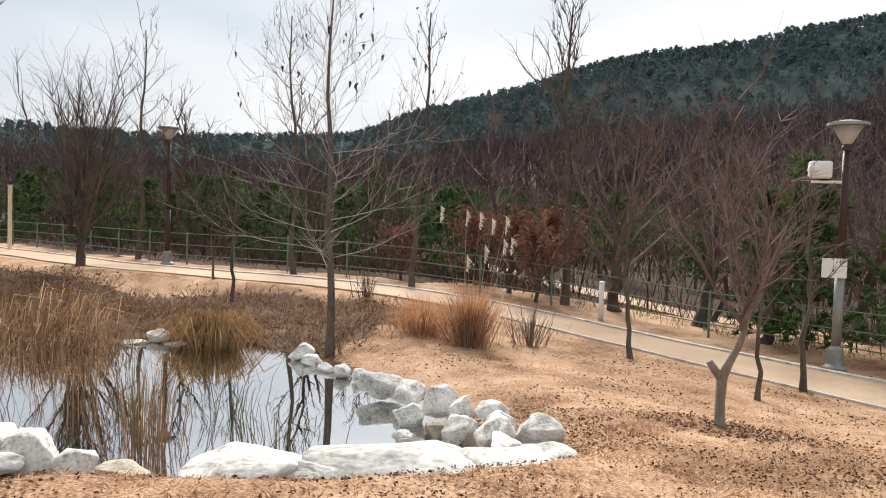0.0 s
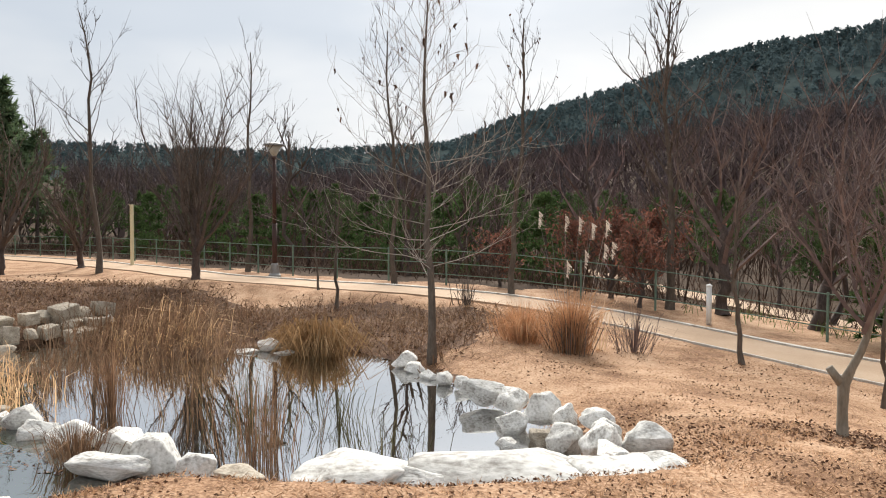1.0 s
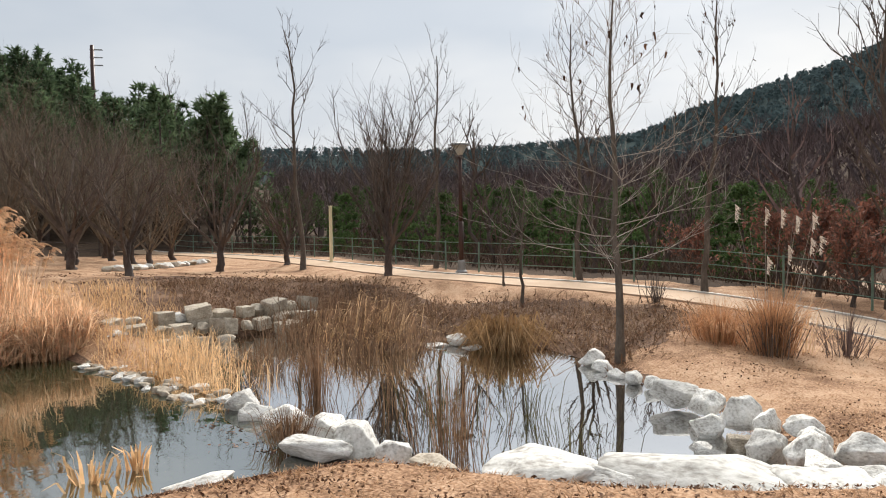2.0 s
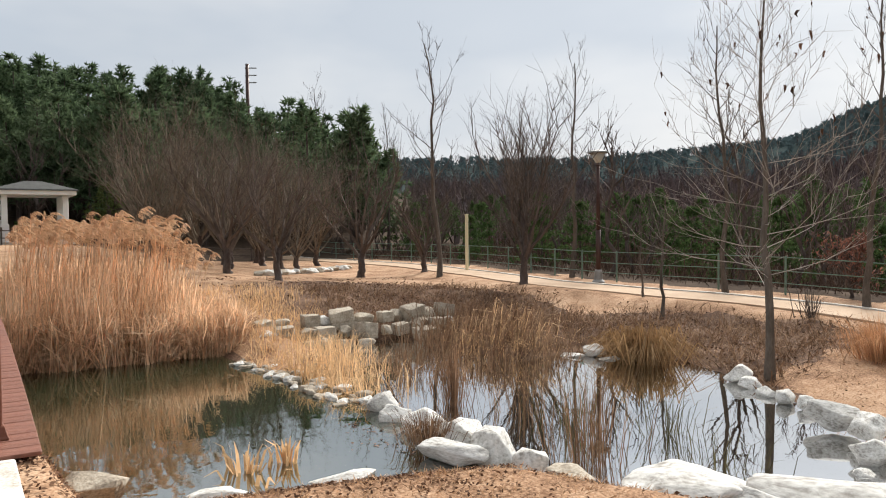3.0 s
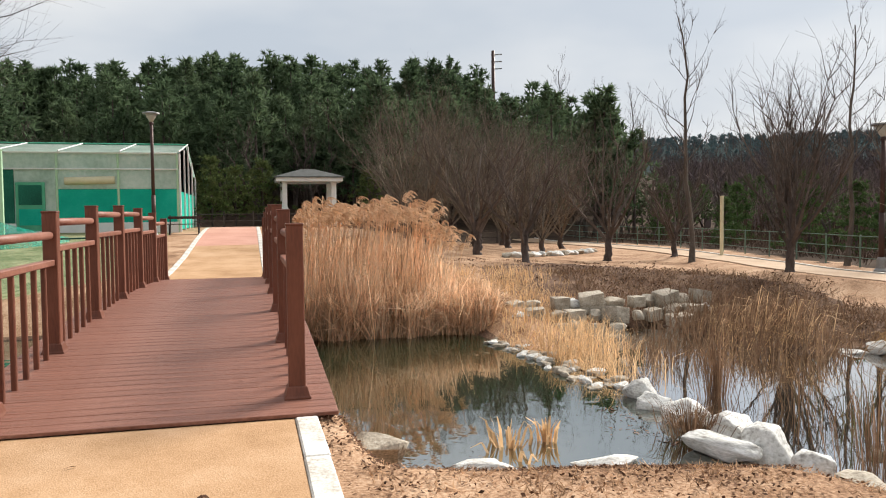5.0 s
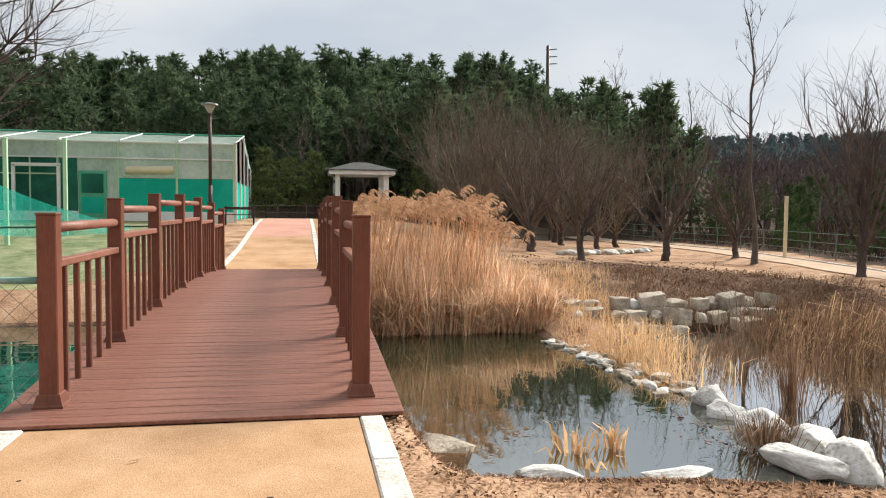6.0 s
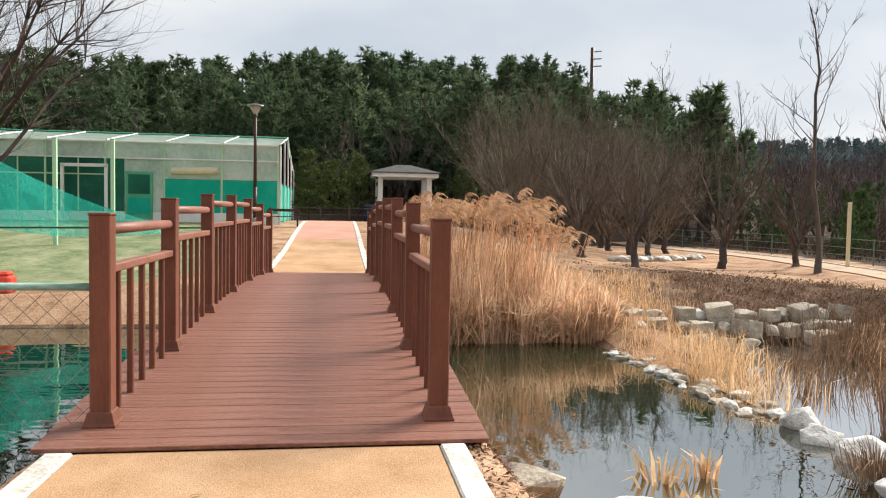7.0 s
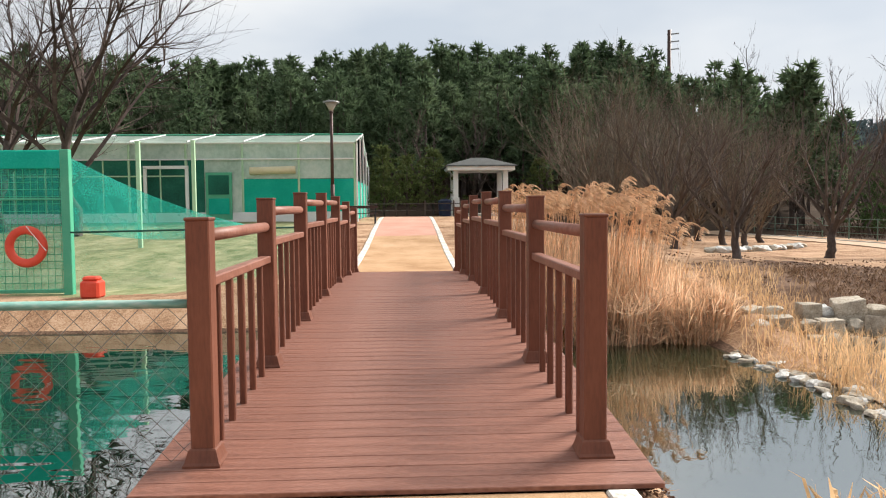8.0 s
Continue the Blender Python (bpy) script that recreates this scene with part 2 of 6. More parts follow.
M_FROST = material("frosted_cover", [(0.55, 0.52, 0.45), (0.68, 0.64, 0.56)], scale=3, rough=0.3, bump=0, thin=0.4)
M_YELLOW = material("pale_yellow_paint", [(0.62, 0.55, 0.36), (0.72, 0.66, 0.46)], scale=3, rough=0.6, bump=0.05)
M_GREENNET = material("green_net", [(0.0, 0.42, 0.30), (0.006, 0.54, 0.40), (0.03, 0.62, 0.48)], scale=0.8, fine=30, rough=0.7, bump=0.2, thin=0.35)
M_GREENPAINT = material("green_paint", [(0.05, 0.33, 0.20), (0.12, 0.42, 0.26)], scale=2, rough=0.5, bump=0.05)
M_PALEGREEN = material("pale_green_paint", [(0.36, 0.55, 0.36), (0.48, 0.66, 0.46)], scale=2, rough=0.5, bump=0.05)
M_FENCE = material("faded_green_fence", [(0.10, 0.16, 0.12), (0.17, 0.24, 0.19)], scale=3, rough=0.6, bump=0.05)
M_RAILTEAL = material("weathered_teal_paint", [(0.08, 0.24, 0.20), (0.20, 0.38, 0.33), (0.38, 0.50, 0.46)], scale=5, fine=40, rough=0.45, bump=0.08, stretch=(1, 0.3, 1))
M_DARKGREEN = material("dark_green_paint", [(0.008, 0.05, 0.035), (0.015, 0.085, 0.06)], scale=2, rough=0.5, bump=0.05)
M_GREENLAWN = material("thin_green_lawn", [(0.09, 0.12, 0.045), (0.23, 0.24, 0.125), (0.38, 0.35, 0.21)], scale=1.1, fine=30.0, rough=0.95, bump=0.8, spec=0.1, octaves=12.0, harsh=0.74, tight=0.2)
M_SHEER = material("sheer_green_net", [(0.0, 0.34, 0.26), (0.005, 0.44, 0.34), (0.03, 0.53, 0.42)], scale=0.8, fine=30, rough=0.7, bump=0.1)
see = M_SHEER.node_tree.nodes.new("ShaderNodeBsdfTransparent")
blend = M_SHEER.node_tree.nodes.new("ShaderNodeMixShader")
blend.inputs[0].default_value = 0.66
M_SHEER.node_tree.links.new(M_SHEER.node_tree.nodes["Principled BSDF"].outputs[0], blend.inputs[1])
M_SHEER.node_tree.links.new(see.outputs[0], blend.inputs[2])
M_SHEER.node_tree.links.new(blend.outputs[0], M_SHEER.node_tree.nodes["Material Output"].inputs["Surface"])
M_NETSLUNG = M_SHEER.copy()
M_NETSLUNG.name = "slung_green_net"
M_NETSLUNG.node_tree.nodes["Mix Shader"].inputs[0].default_value = 0.48
M_NETLOW = M_SHEER.copy()
M_NETLOW.name = "thin_green_net"
M_NETLOW.node_tree.nodes["Mix Shader"].inputs[0].default_value = 0.84
M_ROOF = material("grey_shingle", [(0.05, 0.052, 0.05), (0.085, 0.088, 0.085)], scale=3, fine=12, rough=0.9, bump=0.5)
M_ORANGE = material("orange_red_plastic", [(0.65, 0.06, 0.03), (0.75, 0.10, 0.06)], scale=4, rough=0.45, bump=0.05)
M_WIRE = material("galvanised_wire", [(0.16, 0.16, 0.15), (0.24, 0.24, 0.23)], scale=5, rough=0.5, bump=0, metal=0.6)
M_BIN = material("dark_blue_plastic", [(0.012, 0.018, 0.045), (0.022, 0.032, 0.075)], scale=4, rough=0.45, bump=0.05)
M_BLACK = material("dark_rubber", [(0.01, 0.01, 0.012), (0.02, 0.02, 0.022)], scale=4, rough=0.6, bump=0.05)


# ---- geometry helpers ----
def fast_mesh(name, verts, faces, mat, smooth_shade=False):
    """A mesh from arrays; all faces have the same number of corners."""
    verts, faces = np.asarray(verts, np.float32), np.asarray(faces, np.int32)
    me = bpy.data.meshes.new(name)
    me.vertices.add(len(verts))
    me.vertices.foreach_set("co", verts.ravel())
    n, k = faces.shape
    me.loops.add(n * k)
    me.loops.foreach_set("vertex_index", faces.ravel())
    me.polygons.add(n)
    me.polygons.foreach_set("loop_start", np.arange(n, dtype=np.int32) * k)
    me.polygons.foreach_set("loop_total", np.full(n, k, np.int32))
    me.polygons.foreach_set("use_smooth", np.full(n, smooth_shade, bool))
    me.update(calc_edges=True)
    me.materials.append(mat)
    return me


def put(name, me, parent=None, label="", at=None):
    ob = new(name, me)
    if parent is not None:
        ob.parent = parent
    if at is not None:
        ob.matrix_basis = at
    if label:
        ob["label"] = label
    return ob


def part(name, bm, mat, parent, label="", at=None, soft=False):
    me = bpy.data.meshes.new(name)
    bm.to_mesh(me)
    bm.free()
    me.materials.append(mat)
    if soft:
        me.polygons.foreach_set("use_smooth", [True] * len(me.polygons))
    return put(name, me, parent, label, at)


def empty(name, at, label="", category="", group=""):
    ob = new(name)
    ob.empty_display_size = 0.1
    ob.matrix_basis = at
    return tagged(ob, label, category, group)


def box(sx, sy, sz, cx=0, cy=0, cz=0, bevel=0.0, bm=None, turn=None):
    """A bevelled block, centred at (cx, cy, cz)."""
    own = bmesh.new()
    bmesh.ops.create_cube(own, size=1.0)
    bmesh.ops.scale(own, vec=(sx, sy, sz), verts=own.verts)
    if bevel:
        bmesh.ops.bevel(own, geom=own.edges[:], offset=bevel, segments=1, affect="EDGES")
    if turn is not None:
        bmesh.ops.transform(own, matrix=turn, verts=own.verts)
    bmesh.ops.translate(own, vec=(cx, cy, cz), verts=own.verts)
    if bm is None:
        return own
    return join(bm, own)


def join(bm, own):
    me = bpy.data.meshes.new("join")
    own.to_mesh(me)
    own.free()
    bm.from_mesh(me)
    bpy.data.meshes.remove(me)
    return bm


def tube(r0, r1, length, sides=12, m=None, bm=None):
    """A tapered rod from the origin up z, then moved by m."""
    own = bmesh.new()
    bmesh.ops.create_cone(own, cap_ends=True, segments=sides, radius1=r0, radius2=r1, depth=length)
    bmesh.ops.translate(own, vec=(0, 0, length / 2), verts=own.verts)
    if m is not None:
        bmesh.ops.transform(own, matrix=m, verts=own.verts)
    return own if bm is None else join(bm, own)


def rod(p, q, r, sides=8, bm=None):
    p, q = Vector(p), Vector(q)
    d = q - p
    return tube(r, r, d.length, sides, Matrix.Translation(p) @ d.to_track_quat("Z", "Y").to_matrix().to_4x4(), bm)


def lathe(profile, sides=16):
    """A turned form from (radius, height) pairs."""
    bm = bmesh.new()
    rings = [[bm.verts.new((r * math.cos(2 * math.pi * i / sides), r * math.sin(2 * math.pi * i / sides), z)) for i in range(sides)] for r, z in profile]
    for a, b in zip(rings, rings[1:]):
        for i in range(sides):
            bm.faces.new((a[i], a[(i + 1) % sides], b[(i + 1) % sides], b[i]))
    bm.faces.new(rings[0][::-1])
    bm.faces.new(rings[-1])
    return bm


def ground_at(x, y):
    return float(lie(np.array([x]), np.array([y]))[0])


def prisms(p, q, r0, r1, sides=3):
    """Tapered rods between the points p and q, as arrays."""
    p, q = np.asarray(p, float), np.asarray(q, float)
    d = q - p
    d /= np.linalg.norm(d, axis=1, keepdims=True) + 1e-9
    ref = np.where(np.abs(d[:, 2:3]) < 0.9, np.array([[0, 0, 1.0]]), np.array([[1.0, 0, 0]]))
    u = np.cross(d, ref)
    u /= np.linalg.norm(u, axis=1, keepdims=True) + 1e-9
    v = np.cross(d, u)
    ang = np.arange(sides) * 2 * np.pi / sides
    ring = np.cos(ang)[None, :, None] * u[:, None, :] + np.sin(ang)[None, :, None] * v[:, None, :]
    a = p[:, None, :] + ring * np.asarray(r0)[:, None, None]
    b = q[:, None, :] + ring * np.asarray(r1)[:, None, None]
    verts = np.concatenate([a, b], axis=1).reshape(-1, 3)
    base = (np.arange(len(p)) * 2 * sides)[:, None]
    faces = np.concatenate([np.concatenate([base + i, base + (i + 1) % sides, base + sides + (i + 1) % sides, base + sides + i], axis=1)[:, None, :] for i in range(sides)], axis=1).reshape(-1, 4)
    return verts, faces


def stem(pts, rad, sides=7):
    """One tapering stem through the points, as a single tube."""
    pts = np.asarray(pts, float)
    d = np.gradient(pts, axis=0)
    d /= np.linalg.norm(d, axis=1, keepdims=True)
    u = np.cross(d, [0.31, 0.95, 0.05])
    u /= np.linalg.norm(u, axis=1, keepdims=True)
    w = np.cross(d, u)
    ang = np.arange(sides) * 2 * np.pi / sides
    v = pts[:, None, :] + (np.cos(ang)[None, :, None] * u[:, None, :] + np.sin(ang)[None, :, None] * w[:, None, :]) * np.asarray(rad)[:, None, None]
    n = len(pts)
    i = (np.arange(n - 1)[:, None] * sides)[:, :, None]
    k = np.arange(sides)[None, :, None]
    k2 = (k + 1) % sides
    f = np.concatenate([i + k, i + k2, i + sides + k2, i + sides + k], axis=2).reshape(-1, 4)
    return v.reshape(-1, 3), f


def blades(root, tip, bend, width, rng):
    """Bent grass blades: two quads each, tapering."""
    n = len(root)
    side = rng.normal(size=(n, 3)) * [1, 1, 0.15]
    side /= np.linalg.norm(side, axis=1, keepdims=True)
    w = np.asarray(width)[:, None] * side * 0.5
    mid = (root + tip) / 2 + bend
    verts = np.stack([root - w, root + w, mid - w * 0.8, mid + w * 0.8, tip - w * 0.15, tip + w * 0.15], axis=1).reshape(-1, 3)
    b = (np.arange(n) * 6)[:, None]
    faces = np.concatenate([b + [0, 1, 3, 2], b + [2, 3, 5, 4]], axis=0)
    return verts, faces


def ribs(rows, thicken=1.0, seed=0):
    """Far branches: one tapering strip each, turned at random."""
    r = np.random.default_rng(seed)
    p, q = np.array([x[0] for x in rows]), np.array([x[1] for x in rows])
    side = np.cross(q - p, r.normal(size=(len(p), 3)))
    side /= np.linalg.norm(side, axis=1, keepdims=True) + 1e-9
    a, b = np.array([x[2] for x in rows])[:, None] * thicken * side, np.array([x[3] for x in rows])[:, None] * thicken * side
    v = np.stack([p - a, p + a, q + b, q - b], axis=1).reshape(-1, 3)
    return v, np.arange(len(v)).reshape(-1, 4)


def merge(pieces):
    vs, fs, k = [], [], 0
    for v, f in pieces:
        vs.append(v)
        fs.append(f + k)
        k += len(v)
    return np.concatenate(vs), np.concatenate(fs)


# ---- the lie of the land ----
WATER = -0.85
POND_R = [(-5.3, 4.75), (-4.3, 5.0), (-3.4, 5.5), (-2.7, 6.3), (-3.0, 7.5), (-4.2, 8.5), (-6.1, 9.4), (-7.3, 10.2),
          (-8.9, 10.6), (-10.4, 10.2), (-10.2, 8.6), (-12.0, 8.3), (-14.0, 8.0), (-14.2, 6.6), (-12.4, 5.6), (-9.6, 5.3), (-7.0, 5.2)]
POND_L = [(-6.6, 0.7), (-6.5, 2.0), (-6.3, 3.3), (-6.1, 4.1), (-9.6, 4.6), (-12.8, 4.2), (-15.0, 4.0), (-15.6, 0.6),
          (-16.3, -2.6), (-16.3, -30.0), (-6.4, -30.0), (-6.3, -2.5)]


def smooth(a, b, x):
    t = np.clip((x - a) / (b - a), 0.0, 1.0)
    return t * t * (3 - 2 * t)


def edge_distance(x, y, poly):
    """Distance to the outline of a pond: positive outside, negative inside."""
    best = np.full(np.shape(x), 1e9)
    inside = np.zeros(np.shape(x), bool)
    for (ax, ay), (bx, by) in zip(poly, poly[1:] + poly[:1]):
        dx, dy = bx - ax, by - ay
        t = np.clip(((x - ax) * dx + (y - ay) * dy) / (dx * dx + dy * dy), 0, 1)
        best = np.minimum(best, np.hypot(x - ax - t * dx, y - ay - t * dy))
        cross = (ay > y) != (by > y)
        inside ^= cross & (x < ax + (y - ay) * dx / (dy if abs(dy) > 1e-9 else 1e-9))
    return np.where(inside, -best, best)


def waves(x, y, s):
    return (np.sin(x * 1.3 / s + 0.7 * np.sin(y * 0.9 / s)) + np.sin(y * 1.7 / s + 1.1 * np.sin(x * 0.8 / s + 2.0))
            + 0.5 * np.sin((x + y) * 2.9 / s + 1.0) + 0.5 * np.sin((x - 1.6 * y) * 2.3 / s + 4.0)) / 3.0


def lie(x, y):
    """The height of the ground."""
    x, y = np.asarray(x, float), np.asarray(y, float)
    right = smooth(-12.0, 1.0, x)
    z = -0.22 - 0.72 * right * smooth(4.5, 13.0, y)
    z = z + 0.22 * np.exp(-(np.hypot(x + 1.0, y) / 4.6) ** 2)
    lane = smooth(1.2, 0.1, np.abs(y + 0.98) - 1.25) * smooth(-7.0, -5.0, x)
    z = z * (1 - lane) + 0.0 * lane
    side = smooth(-7.0, -3.2, y)
    z = z + ((0.28 * smooth(-16.5, -18.5, x) + 0.92 * smooth(-18.0, -40.0, x)) * side + 1.19 * smooth(-19.0, -37.0, x) * (1 - side)) * smooth(14.0, 3.0, y)
    z = z - 0.17 * smooth(-16.8, -18.2, x) * smooth(-26.0, -21.0, x) * (1 - side)
    # a low shoulder of turf along the near side of the loop path
    z = z + 0.12 * np.exp(-((loop_gap(x, y) + 1.75) / 0.5) ** 2) * smooth(-5.0, -9.0, x) * smooth(-33.0, -26.0, x)
    z = z + 0.022 * waves(x, y, 1.7) * (1 - lane) * smooth(60, 20, np.hypot(x, y))
    # down beyond the loop path, towards the valley
    z = z - 0.8 * smooth(19.5, 26.0, y - 0.0 * x) * smooth(-30, -8, x)
    for poly, near in ((POND_R, 1.7), (POND_L, 2.3)):
        d = edge_distance(x, y, poly)
        wide = near - 1.1 * smooth(-11.0, -14.0, x) * (poly is POND_L) + 2.6 * smooth(7.5, 10.0, y) * smooth(-6.0, -9.5, x) + 1.2 * smooth(-11.5, -14.0, x) * smooth(5, 7, y)
        low = WATER - 0.06 - 0.35 * smooth(0.0, -0.8, d)
        k = np.clip(d / wide, 0.0, 1.0)
        k = k + 0.16 * np.sin(np.pi * 2 * k) * (wide > 2.6)
        z = np.where(d < wide, low * (1 - k) + z * k, z)
    ramp = smooth(1.75, 1.4, np.abs(y + 0.98)) * smooth(-6.1, -5.7, x) * smooth(8, 6, x)
    z = z * (1 - ramp)
    # the wooded hill and the mountains
    r = np.hypot(x, y)
    a = np.degrees(np.arctan2(y, -x))
    hill = np.interp(a, [-100, -14, 0, 14, 22, 30, 44, 60], [4, 5.2, 8.0, 8.5, 5.4, 1.6, 0.3, 0.0])
    z = z + hill * smooth(46, 84, r)
    mount = np.interp(a, [8, 20, 30, 45, 57, 63, 76, 88, 96, 130, 170], [8, 25, 31, 33, 38, 53, 76, 88, 93, 90, 42])
    z = z + mount * (1 + 0.05 * waves(x, y, 22.0)) * (0.25 * smooth(60, 170, r) + 0.75 * smooth(150, 400, r)) * (1 - 0.3 * smooth(400, 700, r))
    return z


# ---- ground, water, ways ----
def graded(lo, hi, step, far, grow_by=1.13):
    """Coordinates that are close together between lo and hi, and wider apart further out."""
    mid = list(np.arange(lo, hi, step))
    out, d, v = [], step, hi
    while v < far:
        out.append(v)
        d *= grow_by
        v += min(d, 30)
    back, d, v = [], step, lo
    while v > -far:
        d *= grow_by
        v -= min(d, 30)
        back.append(v)
    return np.array(back[::-1] + mid + out + [far])


LOOP = [(9.0, 7.0), (5.0, 10.6), (1.45, 13.2), (-1.2, 14.7), (-4.7, 15.85), (-8.5, 16.1), (-12.2, 15.75), (-18.0, 15.8), (-25.5, 17.3), (-34.0, 18.3), (-46.0, 17.0)]


def eased(points, n=12):
    """A smooth line through the points."""
    p = np.array([points[0]] + list(points) + [points[-1]], float)
    out = []
    for i in range(1, len(p) - 2):
        for t in np.arange(n) / n:
            out.append(0.5 * (2 * p[i] + (p[i + 1] - p[i - 1]) * t + (2 * p[i - 1] - 5 * p[i] + 4 * p[i + 1] - p[i + 2]) * t * t + (3 * p[i] - p[i - 1] - 3 * p[i + 1] + p[i + 2]) * t ** 3))
    out.append(p[-2])
    return np.array(out)


def offset(line, d):
    t = np.gradient(line, axis=0)
    t /= np.linalg.norm(t, axis=1, keepdims=True)
    return line + d * np.stack([t[:, 1], -t[:, 0]], axis=1)


LOOP_LINE = eased(LOOP)


def loop_gap(x, y):
    """Distance from the middle of the loop path, and the side on which a place lies (positive: beyond it)."""
    pts = LOOP_LINE
    d = np.full(np.shape(x), 1e9)
    s = np.zeros(np.shape(x))
    for (ax, ay), (bx, by) in zip(pts[::3], pts[3::3]):
        ex, ey = bx - ax, by - ay
        t = np.clip(((x - ax) * ex + (y - ay) * ey) / (ex * ex + ey * ey), 0, 1)
        q = np.hypot(x - ax - t * ex, y - ay - t * ey)
        nearer = q < d
        d = np.where(nearer, q, d)
        s = np.where(nearer, np.sign(ey * (x - ax) - ex * (y - ay)), s)
    return d * s


def build_ground():
    xs, ys = graded(-20, 5, 0.13, 900), graded(-5, 20, 0.13, 900)
    gx, gy = np.meshgrid(xs, ys, indexing="ij")
    gz = lie(gx, gy)
    near = smooth(25, 8, np.hypot(gx + 4, gy - 6))
    gz = gz + near * 0.012 * waves(gx, gy, 0.16)
    n, m = gx.shape
    i = (np.arange(n - 1)[:, None] * m + np.arange(m - 1)[None, :]).ravel()
    faces = np.stack([i, i + m, i + m + 1, i + 1], axis=1)
    me = fast_mesh("ground", np.stack([gx, gy, gz], axis=-1).reshape(-1, 3), faces, M_LAWN, True)
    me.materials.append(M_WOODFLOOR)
    me.materials.append(M_BANK)
    me.materials.append(M_GREENLAWN)
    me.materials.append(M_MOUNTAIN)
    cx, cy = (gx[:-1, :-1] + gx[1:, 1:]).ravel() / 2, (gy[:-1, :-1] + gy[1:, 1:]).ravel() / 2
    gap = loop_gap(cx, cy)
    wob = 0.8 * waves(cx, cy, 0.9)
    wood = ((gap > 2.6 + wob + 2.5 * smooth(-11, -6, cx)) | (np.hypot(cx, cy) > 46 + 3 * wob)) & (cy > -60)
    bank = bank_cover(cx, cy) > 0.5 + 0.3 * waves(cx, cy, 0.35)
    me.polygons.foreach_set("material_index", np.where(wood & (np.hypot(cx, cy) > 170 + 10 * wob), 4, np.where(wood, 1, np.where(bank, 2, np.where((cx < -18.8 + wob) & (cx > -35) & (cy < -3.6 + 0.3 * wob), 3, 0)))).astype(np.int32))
    return tagged(put("ground", me), "dry tan winter lawn sloping round two ponds", "ground", kind="structure")


def bank_cover(x, y):
    """Where brown litter and brush cover the bank behind the far pond, and the pond beds."""
    d = edge_distance(x, y, POND_R)
    far = smooth(4.2, 3.0, d) * smooth(7.2, 8.6, y + 0.05 * x) * smooth(-5.6, -7.6, x)
    back = smooth(4.5, 3.0, np.hypot((x + 16.5) / 1.6, y - 9.2))
    return np.maximum(np.maximum(far, back), np.maximum(smooth(0.7, 0.2, d), smooth(0.35 + 1.3 * smooth(-8.0, -6.5, x), 0.1, edge_distance(x, y, POND_L)) * smooth(0.1, 0.6, np.abs(y + 1.03) - 1.3)))


M_BANK = material("bank_litter", [(0.055, 0.031, 0.022), (0.125, 0.074, 0.05), (0.25, 0.162, 0.108)], scale=2.0, fine=30.0, rough=0.95, bump=0.9, spec=0.1, octaves=12.0, harsh=0.74, tight=0.22)
build_ground()


def sheet(name, outline, z, mat, label, category):
    bm = bmesh.new()
    f = bm.faces.new([bm.verts.new((x, y, z)) for x, y in outline])
    bmesh.ops.triangulate(bm, faces=[f])
    bmesh.ops.recalc_face_normals(bm, faces=bm.faces)
    for f in bm.faces:
        if f.normal.z < 0:
            f.normal_flip()
    return tagged(part(name, bm, mat, None), label, category, kind="structure")


sheet("water", [(-2.3, 4.7), (-2.3, 9.0), (-6.0, 10.9), (-12.0, 10.9), (-15.0, 9.5), (-15.0, 4.7)], WATER + 0.02, M_WATER, "still dark pond water mirroring sky and bare trees", "water")
sheet("water", [(-5.0, -30), (-5.0, -1.4), (-18.9, -1.4), (-18.9, -30)], WATER, M_WATER_RIPPLED, "rippled pond water tinted with green net reflections behind a chain-link fence", "water")
sheet("water", [(-5.0, -1.4), (-5.0, 4.68), (-18.9, 4.68), (-18.9, -1.4)], WATER, M_WATER_GREEN, "murky green pond water beside the footbridge", "water")


def ribbon(line_a, line_b, up, mat, name, parent=None, thick=0.0, cross=1):
    """A strip of paving between two lines, laid on the ground, with a skirt of that thickness."""
    rows = [line_a + (line_b - line_a) * k / cross for k in range(cross + 1)]
    top = [np.column_stack([r, lie(r[:, 0], r[:, 1]) + up]) for r in rows]
    if thick:
        top = [top[0] - [0, 0, thick]] + top + [top[-1] - [0, 0, thick]]
    v = np.stack(top, axis=1)
    n, m = v.shape[:2]
    i = (np.arange(n - 1)[:, None] * m + np.arange(m - 1)[None, :]).ravel()
    return put(name, fast_mesh(name, v.reshape(-1, 3), np.stack([i, i + m, i + m + 1, i + 1], axis=1), mat), parent)


tagged(ribbon(offset(LOOP_LINE, -0.8), offset(LOOP_LINE, 0.8), 0.04, M_LOOP, "road", thick=0.2, cross=6), "pale beige park path curving along the fence", "path", kind="structure")
for side in (-1, 1):
    kept = LOOP_LINE[:, 0] > (-60 if side > 0 else -6.0)      # the near edging sinks into the turf further along
    a, b = offset(LOOP_LINE, side * 0.8)[kept], offset(LOOP_LINE, side * (0.92 if side > 0 else 0.85))[kept]
    if side < 0:
        a, b = b, a
    tagged(ribbon(a, b, 0.075 if side > 0 else 0.038, M_KERB, "trim", thick=0.2), "white concrete edging of the park path", "kerb", kind="structure")

LANE_Y0, LANE_Y1 = -2.16, 0.10


def lane(x0, x1, mat, label, up=0.03):
    xs = np.linspace(x0, x1, 60)
    tagged(ribbon(np.column_stack([xs, np.full(60, LANE_Y1)]), np.column_stack([xs, np.full(60, LANE_Y0)]), up, mat, "pavement", thick=0.15, cross=8), label, "path", kind="structure")


lane(-5.49, 6.0, M_PAVE, "tan resin-bound paving before the footbridge")
lane(-28.5, -18.66, M_PAVE, "tan resin-bound paving beyond the footbridge")
